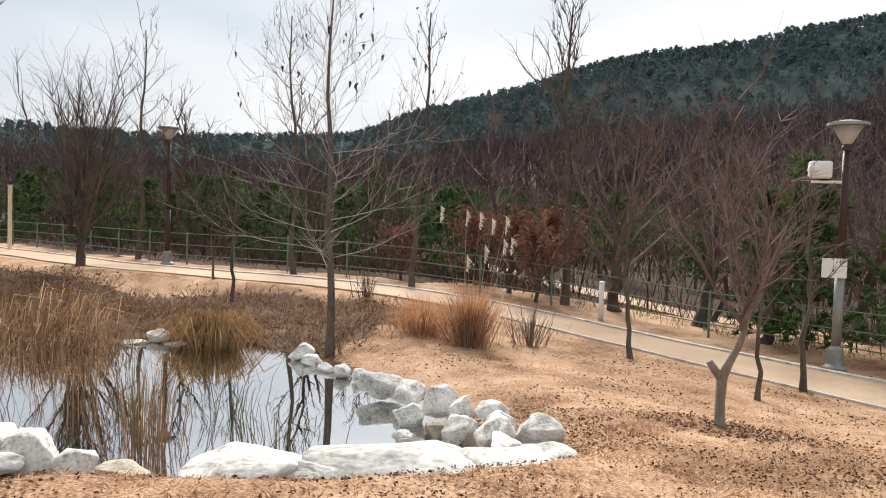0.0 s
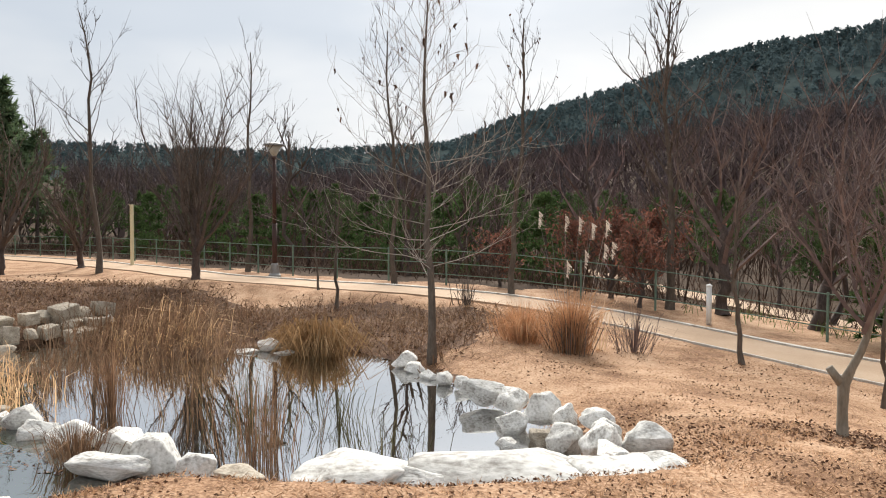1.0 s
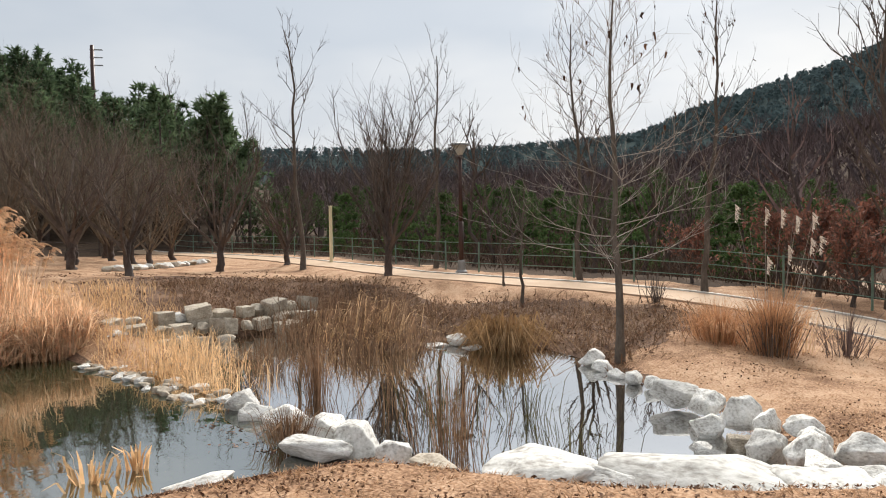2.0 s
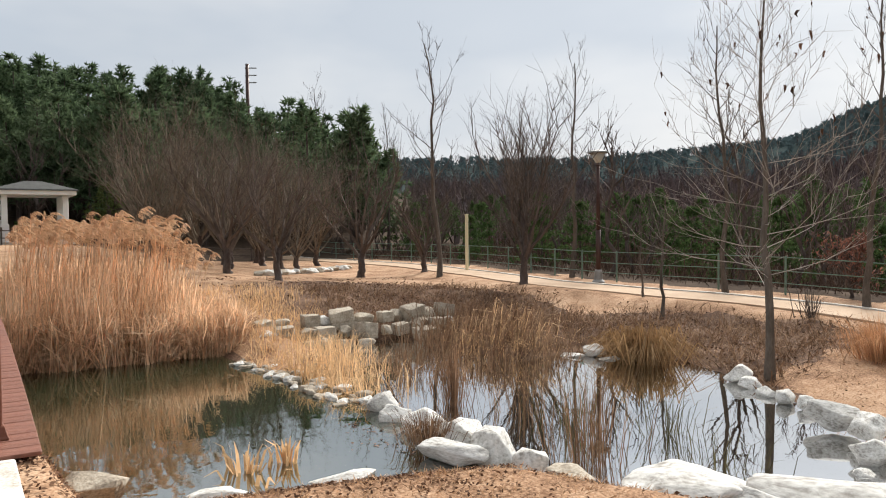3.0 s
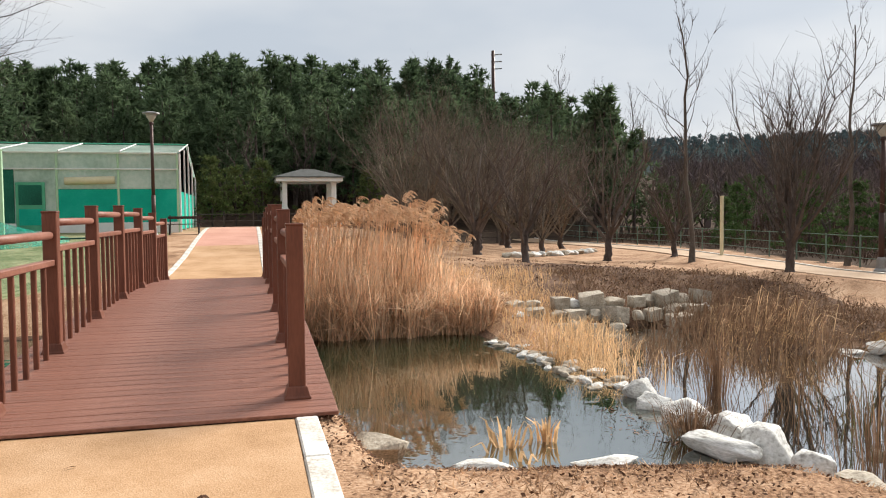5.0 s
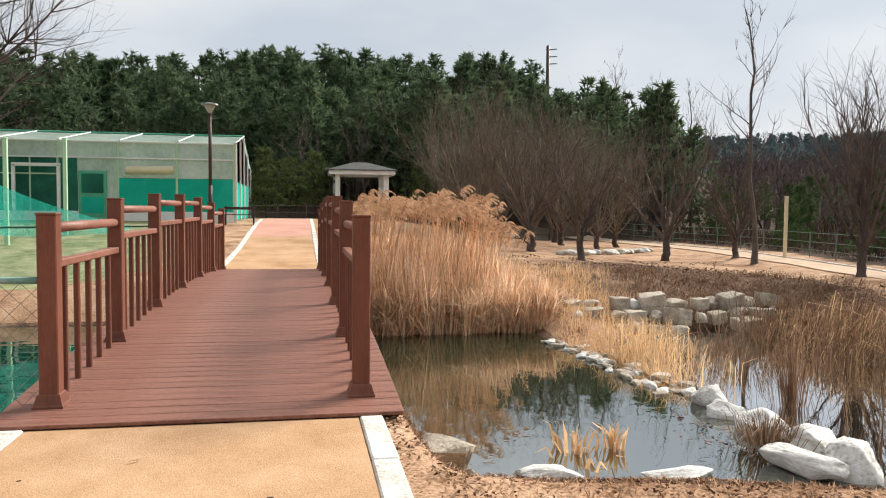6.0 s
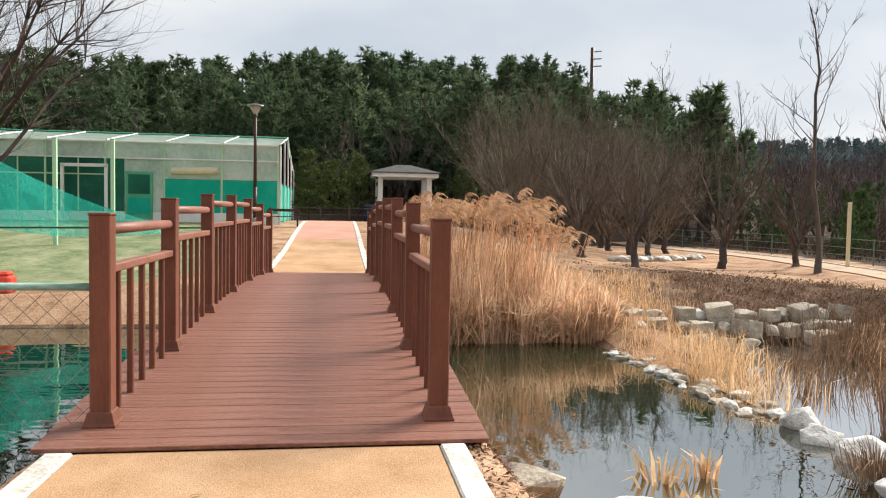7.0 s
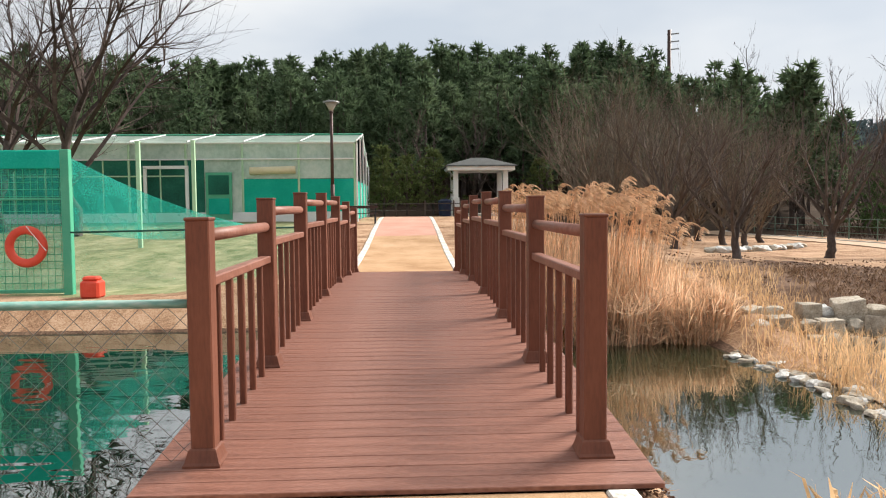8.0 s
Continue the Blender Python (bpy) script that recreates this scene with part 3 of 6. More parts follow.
lane(-42.0, -28.5, M_PINK, "pinkish paving where the path widens")


def kerb_row(x0, x1, y, step=0.98):
    bm = box(step - 0.012, 0.17, 0.16, 0, 0, 0.0, 0.012)
    me = bpy.data.meshes.new("kerb_stone")
    bm.to_mesh(me)
    bm.free()
    me.materials.append(M_KERB)
    row = empty("kerb", pose((x0 + x1) / 2, y, ground_at((x0 + x1) / 2, y)), "row of white concrete kerb stones edging the paving", "kerb")
    row["kind"] = "structure"
    x = x0 + step / 2
    inv = row.matrix_basis.inverted()
    while x < x1:
        za, zb = ground_at(x - 0.4, y), ground_at(x + 0.4, y)
        slope = math.degrees(math.atan2(zb - za, 0.8))
        put("kerb_stone", me, row, at=inv @ pose(x, y + random.uniform(-0.006, 0.006), (za + zb) / 2 - 0.035, 0, -slope, random.uniform(-0.4, 0.4)))
        x += step


for y in (LANE_Y1 + 0.09, LANE_Y0 - 0.09):
    kerb_row(-5.49, 4.4, y)
    kerb_row(-40.0, -18.7, y)


# ---- the footbridge ----
def arch(x):
    s = (-5.5 - x) / 13.2
    return 0.035 + 0.02 * s + 1.08 * s * (1 - s)


def build_bridge():
    bridge = empty("footbridge", pose(-12.1, -0.99, -1.2), "arched brown composite footbridge with posts and balustrades over a pond", "footbridge")
    inv = bridge.matrix_basis.inverted()

    def shared(name, bm, mat):
        me = bpy.data.meshes.new(name)
        bm.to_mesh(me)
        bm.free()
        me.materials.append(mat)
        return me

    board = shared("board", box(0.1478, 2.86, 0.03, 0, 0, -0.015, 0.004), M_DECK)
    n = 88
    for i in range(n):
        x = -5.575 - i * 0.15
        tilt = math.degrees(math.atan2(arch(x - 0.05) - arch(x + 0.05), -0.1))
        put("board", board, bridge, at=inv @ pose(x, -0.99, arch(x) + random.uniform(-0.0015, 0.0015), 0, -tilt, 0))
    # side beams, following the arch
    for y, name in ((0.30, "side_beam"), (-2.28, "side_beam")):
        xs = np.linspace(-5.56, -18.64, 40)
        v = np.array([(x, y + dy, arch(x) - 0.034 + dz) for x in xs for dy, dz in ((-0.05, 0), (0.05, 0), (0.05, -0.26), (-0.05, -0.26))])
        i = np.arange(39)[:, None] * 4
        f = np.concatenate([i + [a, a + 4, (a + 1) % 4 + 4, (a + 1) % 4] for a in range(4)] + [np.array([[0, 1, 2, 3]]), np.array([[159, 158, 157, 156]])])
        put(name, fast_mesh(name, v, f, M_POST), bridge, at=inv, label="dark steel beam under the deck")
    # piers under the deck
    for x in (-9.9, -14.2):
        for y in (-0.1, -1.9):
            part("pier", tube(0.14, 0.14, arch(x) + 1.0, 12, pose(x, y, -1.3)), M_METAL_GREY, bridge, at=inv, soft=False)
    post_me = shared("post", box(0.135, 0.135, 1.43, 0, 0, 0.715, 0.008), M_POST)
    bm = box(0.145, 0.145, 0.02, 0, 0, 1.435, 0.006)
    cap_me = shared("cap", bm, M_POST)
    bm = lathe([(0.150, 0.0), (0.150, 0.035), (0.137, 0.05), (0.112, 0.115), (0.100, 0.125)], 4)
    bmesh.ops.rotate(bm, cent=(0, 0, 0), matrix=Matrix.Rotation(radians(45), 3, "Z"), verts=bm.verts)
    foot_me = shared("post_foot", bm, M_POST)
    xs = [-5.93 - 2.03 * i for i in range(7)]
    for y in (0.15, -2.12):
        for x in xs:
            post = put("post", post_me, bridge, at=inv @ pose(x, y, arch(x)))
            put("cap", cap_me, post)
            put("post_foot", foot_me, post, "moulded foot collar")
        for x0, x1 in zip(xs, xs[1:]):
            level = min(arch(x0), arch(x1)) + 1.335      # each bay is level, and steps with the lower of its posts
            a, b = Vector((x0 - 0.05, y, level)), Vector((x1 + 0.05, y, level))
            part("handrail", rod(a, b, 0.04, 12), M_RAIL, bridge, "worn round handrail", at=inv, soft=True)
            part("mid_rail", box(abs(b.x - a.x), 0.085, 0.06, (a.x + b.x) / 2, y, level - 0.27, 0.008), M_RAIL, bridge, "flat worn rail over the balusters", at=inv)
            for k in range(5):
                x = x0 + (x1 - x0) * (k + 1) / 6
                zb = arch(x) + 0.004
                part("baluster", box(0.046, 0.046, level - 0.29 - zb, x, y, (level - 0.29 + zb) / 2, 0.008), M_POST, bridge, at=inv)
    return bridge


build_bridge()


# ---- plants ----
def grow(rng, height, r0, lead=1.0, limbs=22, low=0.2, limb=0.33, rise=(10, 55), twigs=7, twig=0.35, fine=3, bendup=0.25, wobble=0.012, lean=(0, 0), taper=0.8, fan=0.0, short=0.75, slim=0.5):
    """Branches of a bare tree: the trunk's rods, then all others', as rows p, q, r0, r1."""
    trunk, rest = [], []
    n = 12
    pts = [np.zeros(3)]
    for i in range(n):
        pts.append(pts[-1] + np.array([lean[0] / n + rng.normal(0, wobble), lean[1] / n + rng.normal(0, wobble), lead / n]) * height)
    rad = [r0 * (1 - taper * i / n) * (1.35 if i == 0 else 1) for i in range(n + 1)]
    for i in range(n):
        trunk.append((pts[i], pts[i + 1], rad[i], rad[i + 1]))

    def shoot(p, d, length, r, steps, up, out):
        here, made = p, []
        for s in range(steps):
            d = d + np.array([0, 0, up / steps]) + rng.normal(0, 0.10, 3)
            d = d / np.linalg.norm(d)
            nxt = here + d * length / steps
            out.append((here, nxt, max(r * (1 - 0.8 * s / steps), 0.0022), max(r * (1 - 0.8 * (s + 1) / steps), 0.0016)))
            made.append((nxt, d))
            here = nxt
        return made

    turn = rng.uniform(0, 6.28)
    for k in range(limbs):
        f = low + (0.985 - low) * (k + rng.uniform(0, 1)) / limbs
        j = f * n
        i = min(int(j), n - 1)
        p = pts[i] + (pts[i + 1] - pts[i]) * (j - i)
        turn += 2.4 + rng.normal(0, 0.35)
        el = math.radians(rise[0] + (rise[1] - rise[0]) * f + rng.normal(0, 7))
        d = np.array([math.cos(turn) * math.cos(el), math.sin(turn) * math.cos(el), math.sin(el)])
        length = limb * height * (1 - short * (f - low) / (1 - low)) * rng.uniform(0.7, 1.15) if not fan else limb * height * rng.uniform(0.75, 1.1)
        made = shoot(p, d, length, max(rad[i] * (slim if not fan else fan), 0.006), 5, bendup, rest)
        for q in range(twigs):
            at, dd = made[min(4, int(rng.uniform(0.6, 5)))]
            side = rng.normal(size=3)
            side = side - dd * side.dot(dd)
            side /= np.linalg.norm(side)
            td = dd * 0.8 + side * rng.uniform(0.4, 0.9) + np.array([0, 0, bendup * 0.6])
            td /= np.linalg.norm(td)
            tl = length * twig * rng.uniform(0.5, 1.2)
            tm = shoot(at, td, tl, max(r0 * 0.10, 0.0045), 3, bendup, rest)
            for _ in range(fine):
                a2, d2 = tm[int(rng.uniform(0, 3))]
                s2 = rng.normal(size=3)
                s2 /= np.linalg.norm(s2)
                e2 = d2 * 0.7 + s2 * 0.6 + np.array([0, 0, 0.15])
                e2 /= np.linalg.norm(e2)
                rest.append((a2, a2 + e2 * tl * rng.uniform(0.35, 0.7), 0.0032, 0.0016))
    return trunk, rest


def rods(rows, sides, thicken=1.0):
    p, q = np.array([r[0] for r in rows]), np.array([r[1] for r in rows])
    return prisms(p, q, np.array([r[2] for r in rows]) * thicken, np.array([r[3] for r in rows]) * thicken, sides)


def tree_meshes(seed, bark, spray, thicken=1.0, pods=0, sides=8, **shape):
    rng = np.random.default_rng(seed)
    trunk, rest = grow(rng, **shape)
    tv, tf = stem([r[0] for r in trunk] + [trunk[-1][1]], [r[2] for r in trunk] + [trunk[-1][3]], sides)
    cv, cf = rods(rest, 3, thicken)
    found = [fast_mesh("trunk", tv, tf, bark, True), fast_mesh("crown", cv, cf, spray)]
    if pods:
        ends = np.array([r[1] for r in rest])
        ends = ends[ends[:, 2] > shape["height"] * 0.55]
        at = ends[rng.integers(0, len(ends), pods)]
        drop = np.column_stack([rng.normal(0, 0.01, (pods, 2)), -rng.uniform(0.06, 0.14, pods)])
        pv, pf = blades(at, at + drop, rng.normal(0, 0.02, (pods, 3)), rng.uniform(0.03, 0.06, pods), rng)
        found.append(fast_mesh("dead_leaves", pv, pf, M_LITTER))
    return found


def stand(name, meshes, x, y, label, category="tree", turn=0.0, size=1.0, group="", sink=0.04):
    """A tree of those meshes, standing on the ground."""
    thing = empty(name, pose(x, y, ground_at(x, y) - sink, 0, 0, turn) @ Matrix.Scale(size, 4), label, category, group)
    for me in meshes:
        put(me.name.split(".")[0], me, thing)
    return thing


# the young tree on the pond's far bank
T_MID = tree_meshes(3, M_BARK, M_TWIG_PALE, 0.78, pods=70, height=6.4, r0=0.070, limbs=46, low=0.22, limb=0.34, rise=(-16, 58), twigs=6, twig=0.44, fine=3, bendup=0.5, wobble=0.006, lean=(-0.012, 0.0), short=0.45, slim=0.24, taper=0.88)
stand("young_tree", T_MID, -6.67, 10.41, "slender bare young tree with drooping lower twigs on the bank")
T_TALL = [tree_meshes(11 + i, M_BARK, M_TWIG, 1.1, pods=24 * (i == 0), height=7.8, r0=0.085, limbs=18, low=0.35, limb=0.25, rise=(15, 62), twigs=5, twig=0.40, fine=2, bendup=0.55, wobble=0.008, short=0.5, slim=0.36) for i in range(3)]
T_FORK = [tree_meshes(21 + i, M_BARK_DARK, M_TWIG, 1.3, height=3.6, r0=0.13, lead=0.30, limbs=9, low=0.55, limb=0.72, rise=(35, 62), twigs=12, twig=0.42, fine=5, bendup=0.35, wobble=0.006, taper=0.35, fan=0.5) for i in range(3)]
T_UPRIGHT = [tree_meshes(31 + i, M_BARK_DARK, M_TWIG, 1.3, height=5.2, r0=0.12, lead=0.42, limbs=15, low=0.3, limb=0.66, rise=(48, 72), twigs=12, twig=0.36, fine=4, bendup=0.5, wobble=0.005, taper=0.3, fan=0.42) for i in range(2)]
T_WHIP = [tree_meshes(41 + i, M_BARK, M_TWIG, 1.0, height=2.6, r0=0.04, limbs=12, low=0.35, limb=0.3, rise=(30, 60), twigs=5, twig=0.4, fine=2, wobble=0.012) for i in range(2)]

# trees of the lawn and along the loop path
stand("tall_tree", T_TALL[0], -8.8, 17.1, "tall thin bare tree beside the park path", turn=40, size=0.90)
stand("tall_tree", T_TALL[1], -20.2, 18.6, "tall thin bare tree behind the park path", turn=10, size=1.0)
stand("tall_tree", T_TALL[2], -22.7, 14.5, "tall thin bare tree with upswept top on the lawn", turn=200, size=1.1)
stand("tall_tree", T_TALL[1], -12.6, 17.2, "tall thin bare tree behind the park path", turn=120, size=0.92)
stand("small_tree", T_FORK[0], -25.1, 15.3, "dark bare tree with a short forked trunk on the lawn", turn=30, size=0.9, group="lawn trees")
stand("small_tree", T_FORK[1], -24.9, 12.42, "dark bare tree with a short forked trunk on the lawn", turn=130, size=1.14, group="lawn trees")
stand("small_tree", T_FORK[2], -22.68, 8.44, "dark bare tree with a short forked trunk on the lawn", turn=250, size=1.0, group="lawn trees")
stand("small_tree", T_FORK[0], -25.67, 7.71, "dark bare tree with a short forked trunk on the lawn", turn=200, size=1.15, group="lawn trees")
stand("upright_tree", T_UPRIGHT[0], -17.25, 14.03, "dark bare tree with many upright stems on the bank", size=0.95)
stand("upright_tree", T_UPRIGHT[1], -17.7, 14.4, "dark bare tree with many upright stems on the bank", size=0.85)


# ---- stones ----
def stone_mesh(seed, corners=24, block=False):
    """A worn boulder of about one metre across: the hull of scattered corners, its edges rounded and its faces roughened."""
    rng = np.random.default_rng(seed)
    bm = bmesh.new()
    if block:
        for c in itertools.product((-0.5, 0.5), repeat=3):
            bm.verts.new(np.array(c) * rng.uniform(0.80, 1.0, 3))
    for _ in range(5 if block else corners):
        c = rng.normal(size=3)
        c /= np.abs(c).max() ** 0.45 * np.linalg.norm(c) ** 0.55
        bm.verts.new(c * 0.5 * rng.uniform(0.86, 1.0))
    hull = bmesh.ops.convex_hull(bm, input=bm.verts)
    bmesh.ops.delete(bm, geom=[g for g in hull["geom_interior"] if isinstance(g, bmesh.types.BMVert)], context="VERTS")
    bmesh.ops.dissolve_limit(bm, angle_limit=radians(20), verts=bm.verts, edges=bm.edges)
    bmesh.ops.bevel(bm, geom=bm.edges[:], offset=0.035, segments=2, profile=0.5, affect="EDGES", clamp_overlap=True)
    bmesh.ops.triangulate(bm, faces=bm.faces)
    bmesh.ops.subdivide_edges(bm, edges=[e for e in bm.edges if e.calc_length() > 0.16], cuts=1)
    bmesh.ops.triangulate(bm, faces=bm.faces)
    bmesh.ops.subdivide_edges(bm, edges=[e for e in bm.edges if e.calc_length() > 0.12], cuts=1)
    bmesh.ops.triangulate(bm, faces=bm.faces)
    for v in bm.verts:
        v.co += v.co.normalized() * (noise.noise(v.co * 3.5 + Vector((seed, 0, 0))) * 0.06 + noise.noise(v.co * 9 + Vector((0, seed, 0))) * 0.03)
    bmesh.ops.recalc_face_normals(bm, faces=bm.faces)
    me = bpy.data.meshes.new("stone")
    bm.to_mesh(me)
    bm.free()
    me.polygons.foreach_set("use_smooth", [True] * len(me.polygons))
    return me


STONES = [stone_mesh(s) for s in range(9)]
for me in STONES:
    me.materials.append(M_STONE)
BLOCKS = [stone_mesh(40 + s, block=True) for s in range(4)]
for me in BLOCKS:
    me.materials.append(M_STONE_TAN)
TAN_STONES = [stone_mesh(s, corners=20) for s in range(20, 25)]
for me in TAN_STONES:
    me.materials.append(M_STONE_TAN)


def stone(kind, x, y, sx, sy, sz, turn=0.0, z=None, tan=False, label="", group="pond edge stones", tip=0.0, block=False):
    me = BLOCKS[kind % 4] if block else (TAN_STONES if tan else STONES)[kind % (5 if tan else 9)]
    if z is None:
        z = max(ground_at(x, y), WATER - 0.1) + sz * 0.22
    ob = put("edge_stone", me, at=pose(x, y, z, tip, tip * 0.6, turn) @ Matrix.Diagonal((sx, sy, sz, 1)))
    return tagged(ob, label or ("weathered tan boulder at the pond's edge" if tan else "pale grey angular boulder at the pond's edge"), "stone", group)


# near edge: long pale slabs
SLAB = "broad pale weathered stone slab at the pond's near edge"
stone(0, -3.12, 4.35, 1.15, 1.15, 0.40, 20, -0.34, label=SLAB)
stone(1, -2.25, 4.85, 1.55, 1.25, 0.46, 28, -0.32, label=SLAB)
stone(2, -1.62, 5.35, 0.95, 1.15, 0.42, 60, -0.34, label=SLAB)
stone(3, -1.35, 5.85, 0.6, 0.6, 0.32, 10, -0.38, label=SLAB)
stone(4, -2.75, 4.45, 0.6, 0.35, 0.22, 25, -0.28, label="low pale stone wedged between slabs")
stone(5, -1.6, 4.75, 0.7, 0.4, 0.22, 10, -0.3, label="low pale stone wedged between slabs")
# near-left: rounded stones running on to the dam
stone(6, -6.0, 4.68, 0.60, 0.56, 0.54, 40, -0.76, label="large pale rounded boulder between the ponds")
stone(7, -5.15, 4.55, 0.55, 0.45, 0.40, 0, -0.70)
stone(8, -4.55, 4.42, 0.5, 0.4, 0.28, 70, -0.62, tan=True)
stone(0, -6.65, 4.75, 0.85, 0.5, 0.42, -30, -0.78, label="flat pale stone on the dam between the ponds")
stone(2, -6.15, 4.25, 0.95, 0.42, 0.26, 25, -0.74, label="flat pale stone on the dam between the ponds")
stone(3, -7.35, 4.62, 0.75, 0.55, 0.40, 15, -0.76)
stone(4, -8.05, 4.62, 0.5, 0.42, 0.30, 50, -0.80)
stone(5, -8.6, 4.72, 0.48, 0.38, 0.34, 80, -0.76)
rng_s = random.Random(5)
for i in range(50):
    x = -9.1 - i * 0.088
    stone(i, x, 4.66 - 0.006 * i + rng_s.uniform(-0.3, 0.3), rng_s.uniform(0.18, 0.42), rng_s.uniform(0.12, 0.26), rng_s.uniform(0.07, 0.13), rng_s.uniform(0, 180), WATER + rng_s.uniform(-0.01, 0.035), tan=i % 3 != 0, label="small flat stone in the dam between the ponds", group="dam stones")
# right edge: a tumbled double row
for i, (x, y, sx, sy, sz, z) in enumerate([
        (-1.55, 6.25, 0.70, 0.42, 0.30, -0.42), (-1.90, 6.95, 0.62, 0.55, 0.40, -0.42), (-2.25, 6.72, 0.60, 0.46, 0.46, -0.45), (-2.02, 6.32, 0.62, 0.42, 0.34, -0.46),
        (-2.72, 6.95, 0.50, 0.46, 0.46, -0.58), (-2.72, 6.55, 0.72, 0.42, 0.26, -0.74), (-3.05, 7.72, 0.42, 0.36, 0.36, -0.54), (-2.65, 7.65, 0.56, 0.42, 0.30, -0.50),
        (-3.45, 7.95, 0.58, 0.50, 0.50, -0.56), (-3.68, 7.72, 0.50, 0.46, 0.36, -0.72), (-3.22, 7.52, 0.55, 0.42, 0.30, -0.74), (-4.02, 8.28, 0.58, 0.44, 0.40, -0.60),
        (-4.55, 8.5, 0.86, 0.50, 0.40, -0.62), (-5.36, 9.25, 0.34, 0.3, 0.24, -0.72), (-5.72, 9.35, 0.46, 0.34, 0.26, -0.72), (-6.15, 9.6, 0.42, 0.34, 0.18, -0.76),
        (-6.6, 9.85, 0.46, 0.36, 0.24, -0.74), (-7.0, 10.1, 0.62, 0.46, 0.32, -0.68), (-3.05, 6.85, 0.36, 0.3, 0.2, -0.8), (-2.4, 7.25, 0.42, 0.4, 0.34, -0.5), (-3.55, 7.3, 0.3, 0.26, 0.16, -0.82)]):
    stone(i * 2 + 1, x, y, sx * 0.86, sy * 0.84, sz * 0.86, i * 47, z - 0.02, tan=i == 10, tip=(i * 37) % 17 - 8)
stone(3, -10.0, 9.95, 0.62, 0.42, 0.26, 0, -0.72, label="flat grey stone on the brushy far bank")
stone(1, -10.2, 9.6, 0.5, 0.35, 0.12, 30, -0.82)
stone(5, -9.6, 9.95, 0.5, 0.3, 0.1, 80, -0.83)
# the little rock fall at the head of the pond
rng_f = random.Random(12)
for i in range(34):
    row = i % 3
    y = 4.9 + 4.9 * (i + 0.5) / 34 + rng_f.uniform(-0.1, 0.1)
    if 7.55 < y < 8.0 and row == 0:
        continue
    big = rng_f.uniform(0.75, 1.15) * (1.25 if 6.8 < y < 7.4 or y > 8.2 else 1.0)
    stone(i, -13.75 - 0.45 * row + rng_f.uniform(-0.15, 0.15), y, 0.35 * big, 0.40 * big, 0.30 * big, rng_f.uniform(-25, 25), -0.76 + 0.19 * row + rng_f.uniform(-0.05, 0.04), label="squared grey-tan rock in the small rock fall", group="rock fall", block=i % 2 == 0, tan=i % 5 != 1, tip=rng_f.uniform(-9, 9))
# stones by the bridge's near corner and the left pond's near edge
stone(2, -5.72, 0.78, 0.56, 0.5, 0.34, 10, -0.34, tan=True, label="tan block beside the end of the footbridge", group="")
stone(6, -6.45, 1.9, 0.75, 0.3, 0.16, 85, -0.83, label="low pale stone at the green pond's edge")
stone(1, -6.25, 3.1, 0.85, 0.3, 0.14, 95, -0.84, label="low pale stone at the green pond's edge")
# a low line of stones on the far lawn
for i in range(16):
    x, y = -25.0 - 0.42 * i, 8.6 + 0.42 * i
    stone(i, x, y, 0.62, 0.45, 0.3, i * 31, tan=i % 3 == 0, label="low stone edging a bed on the lawn", group="lawn edging stones")


# ---- dry grass, reeds and brush ----
def bed(name, label, category, places, height, mat, rng, width=(0.008, 0.016), lean=0.16, droop=0.25, plume=0.0, floor_z=None, tilt=(0.0, 0.0)):
    """Blades rooted at the places; plume: the share of stems that carry a feathery head."""
    n = len(places)
    x, y = places[:, 0], places[:, 1]
    z = np.maximum(lie(x, y), WATER - 0.05) - 0.02
    root = np.column_stack([x, y, z])
    h = height * rng.uniform(0.6, 1.08, n) if np.isscalar(height) else height * rng.uniform(0.75, 1.05, n)
    a = rng.uniform(0, 6.283, n)
    out = h * (np.abs(rng.normal(0, lean, n)) if lean < 0.8 else rng.uniform(0.75 * (lean > 1), 0.985, n))
    tip = root + np.column_stack([np.cos(a) * out + tilt[0] * h, np.sin(a) * out + tilt[1] * h, h * np.sqrt(np.clip(1 - (out / h) ** 2, 0.05, 1))])
    bend = np.column_stack([-np.cos(a) * out, -np.sin(a) * out, h]) * (droop * rng.uniform(0.2, 1.0, n))[:, None] * 0.35
    if lean >= 0.8:
        bend = bend + rng.normal(0, 0.05, (n, 3)) * h[:, None]
    v, f = blades(root, tip, bend, rng.uniform(*width, n), rng)
    thing = tagged(put(name, fast_mesh(name, v, f, mat)), label, category, kind="stuff")
    if plume:
        pick = rng.random(n) < plume
        t = tip[pick]
        k = len(t)
        reps = 26
        base = np.repeat(t, reps, axis=0)
        along = rng.uniform(-0.30, 0.10, (k * reps, 1)) * np.array([[0, 0, 1.0]])
        p = base + along
        sway = np.repeat(np.column_stack([np.cos(a[pick]), np.sin(a[pick]), np.zeros(k)]), reps, axis=0)
        q = p + sway * rng.uniform(0.02, 0.11, (k * reps, 1)) + rng.normal(0, 0.035, (k * reps, 3)) + [0, 0, -0.02]
        pv, pf = blades(p, q, rng.normal(0, 0.008, (k * reps, 3)), rng.uniform(0.014, 0.034, k * reps), rng)
        tagged(put("reed_plumes", fast_mesh("reed_plumes", pv, pf, M_PLUME)), "feathery pale seed heads of dry reeds", "reed plumes", kind="stuff")
    return thing


def scatter(rng, n, x0, x1, y0, y1, keep):
    x, y = rng.uniform(x0, x1, n), rng.uniform(y0, y1, n)
    ok = keep(x, y) > rng.random(n)
    return np.column_stack([x[ok], y[ok]])


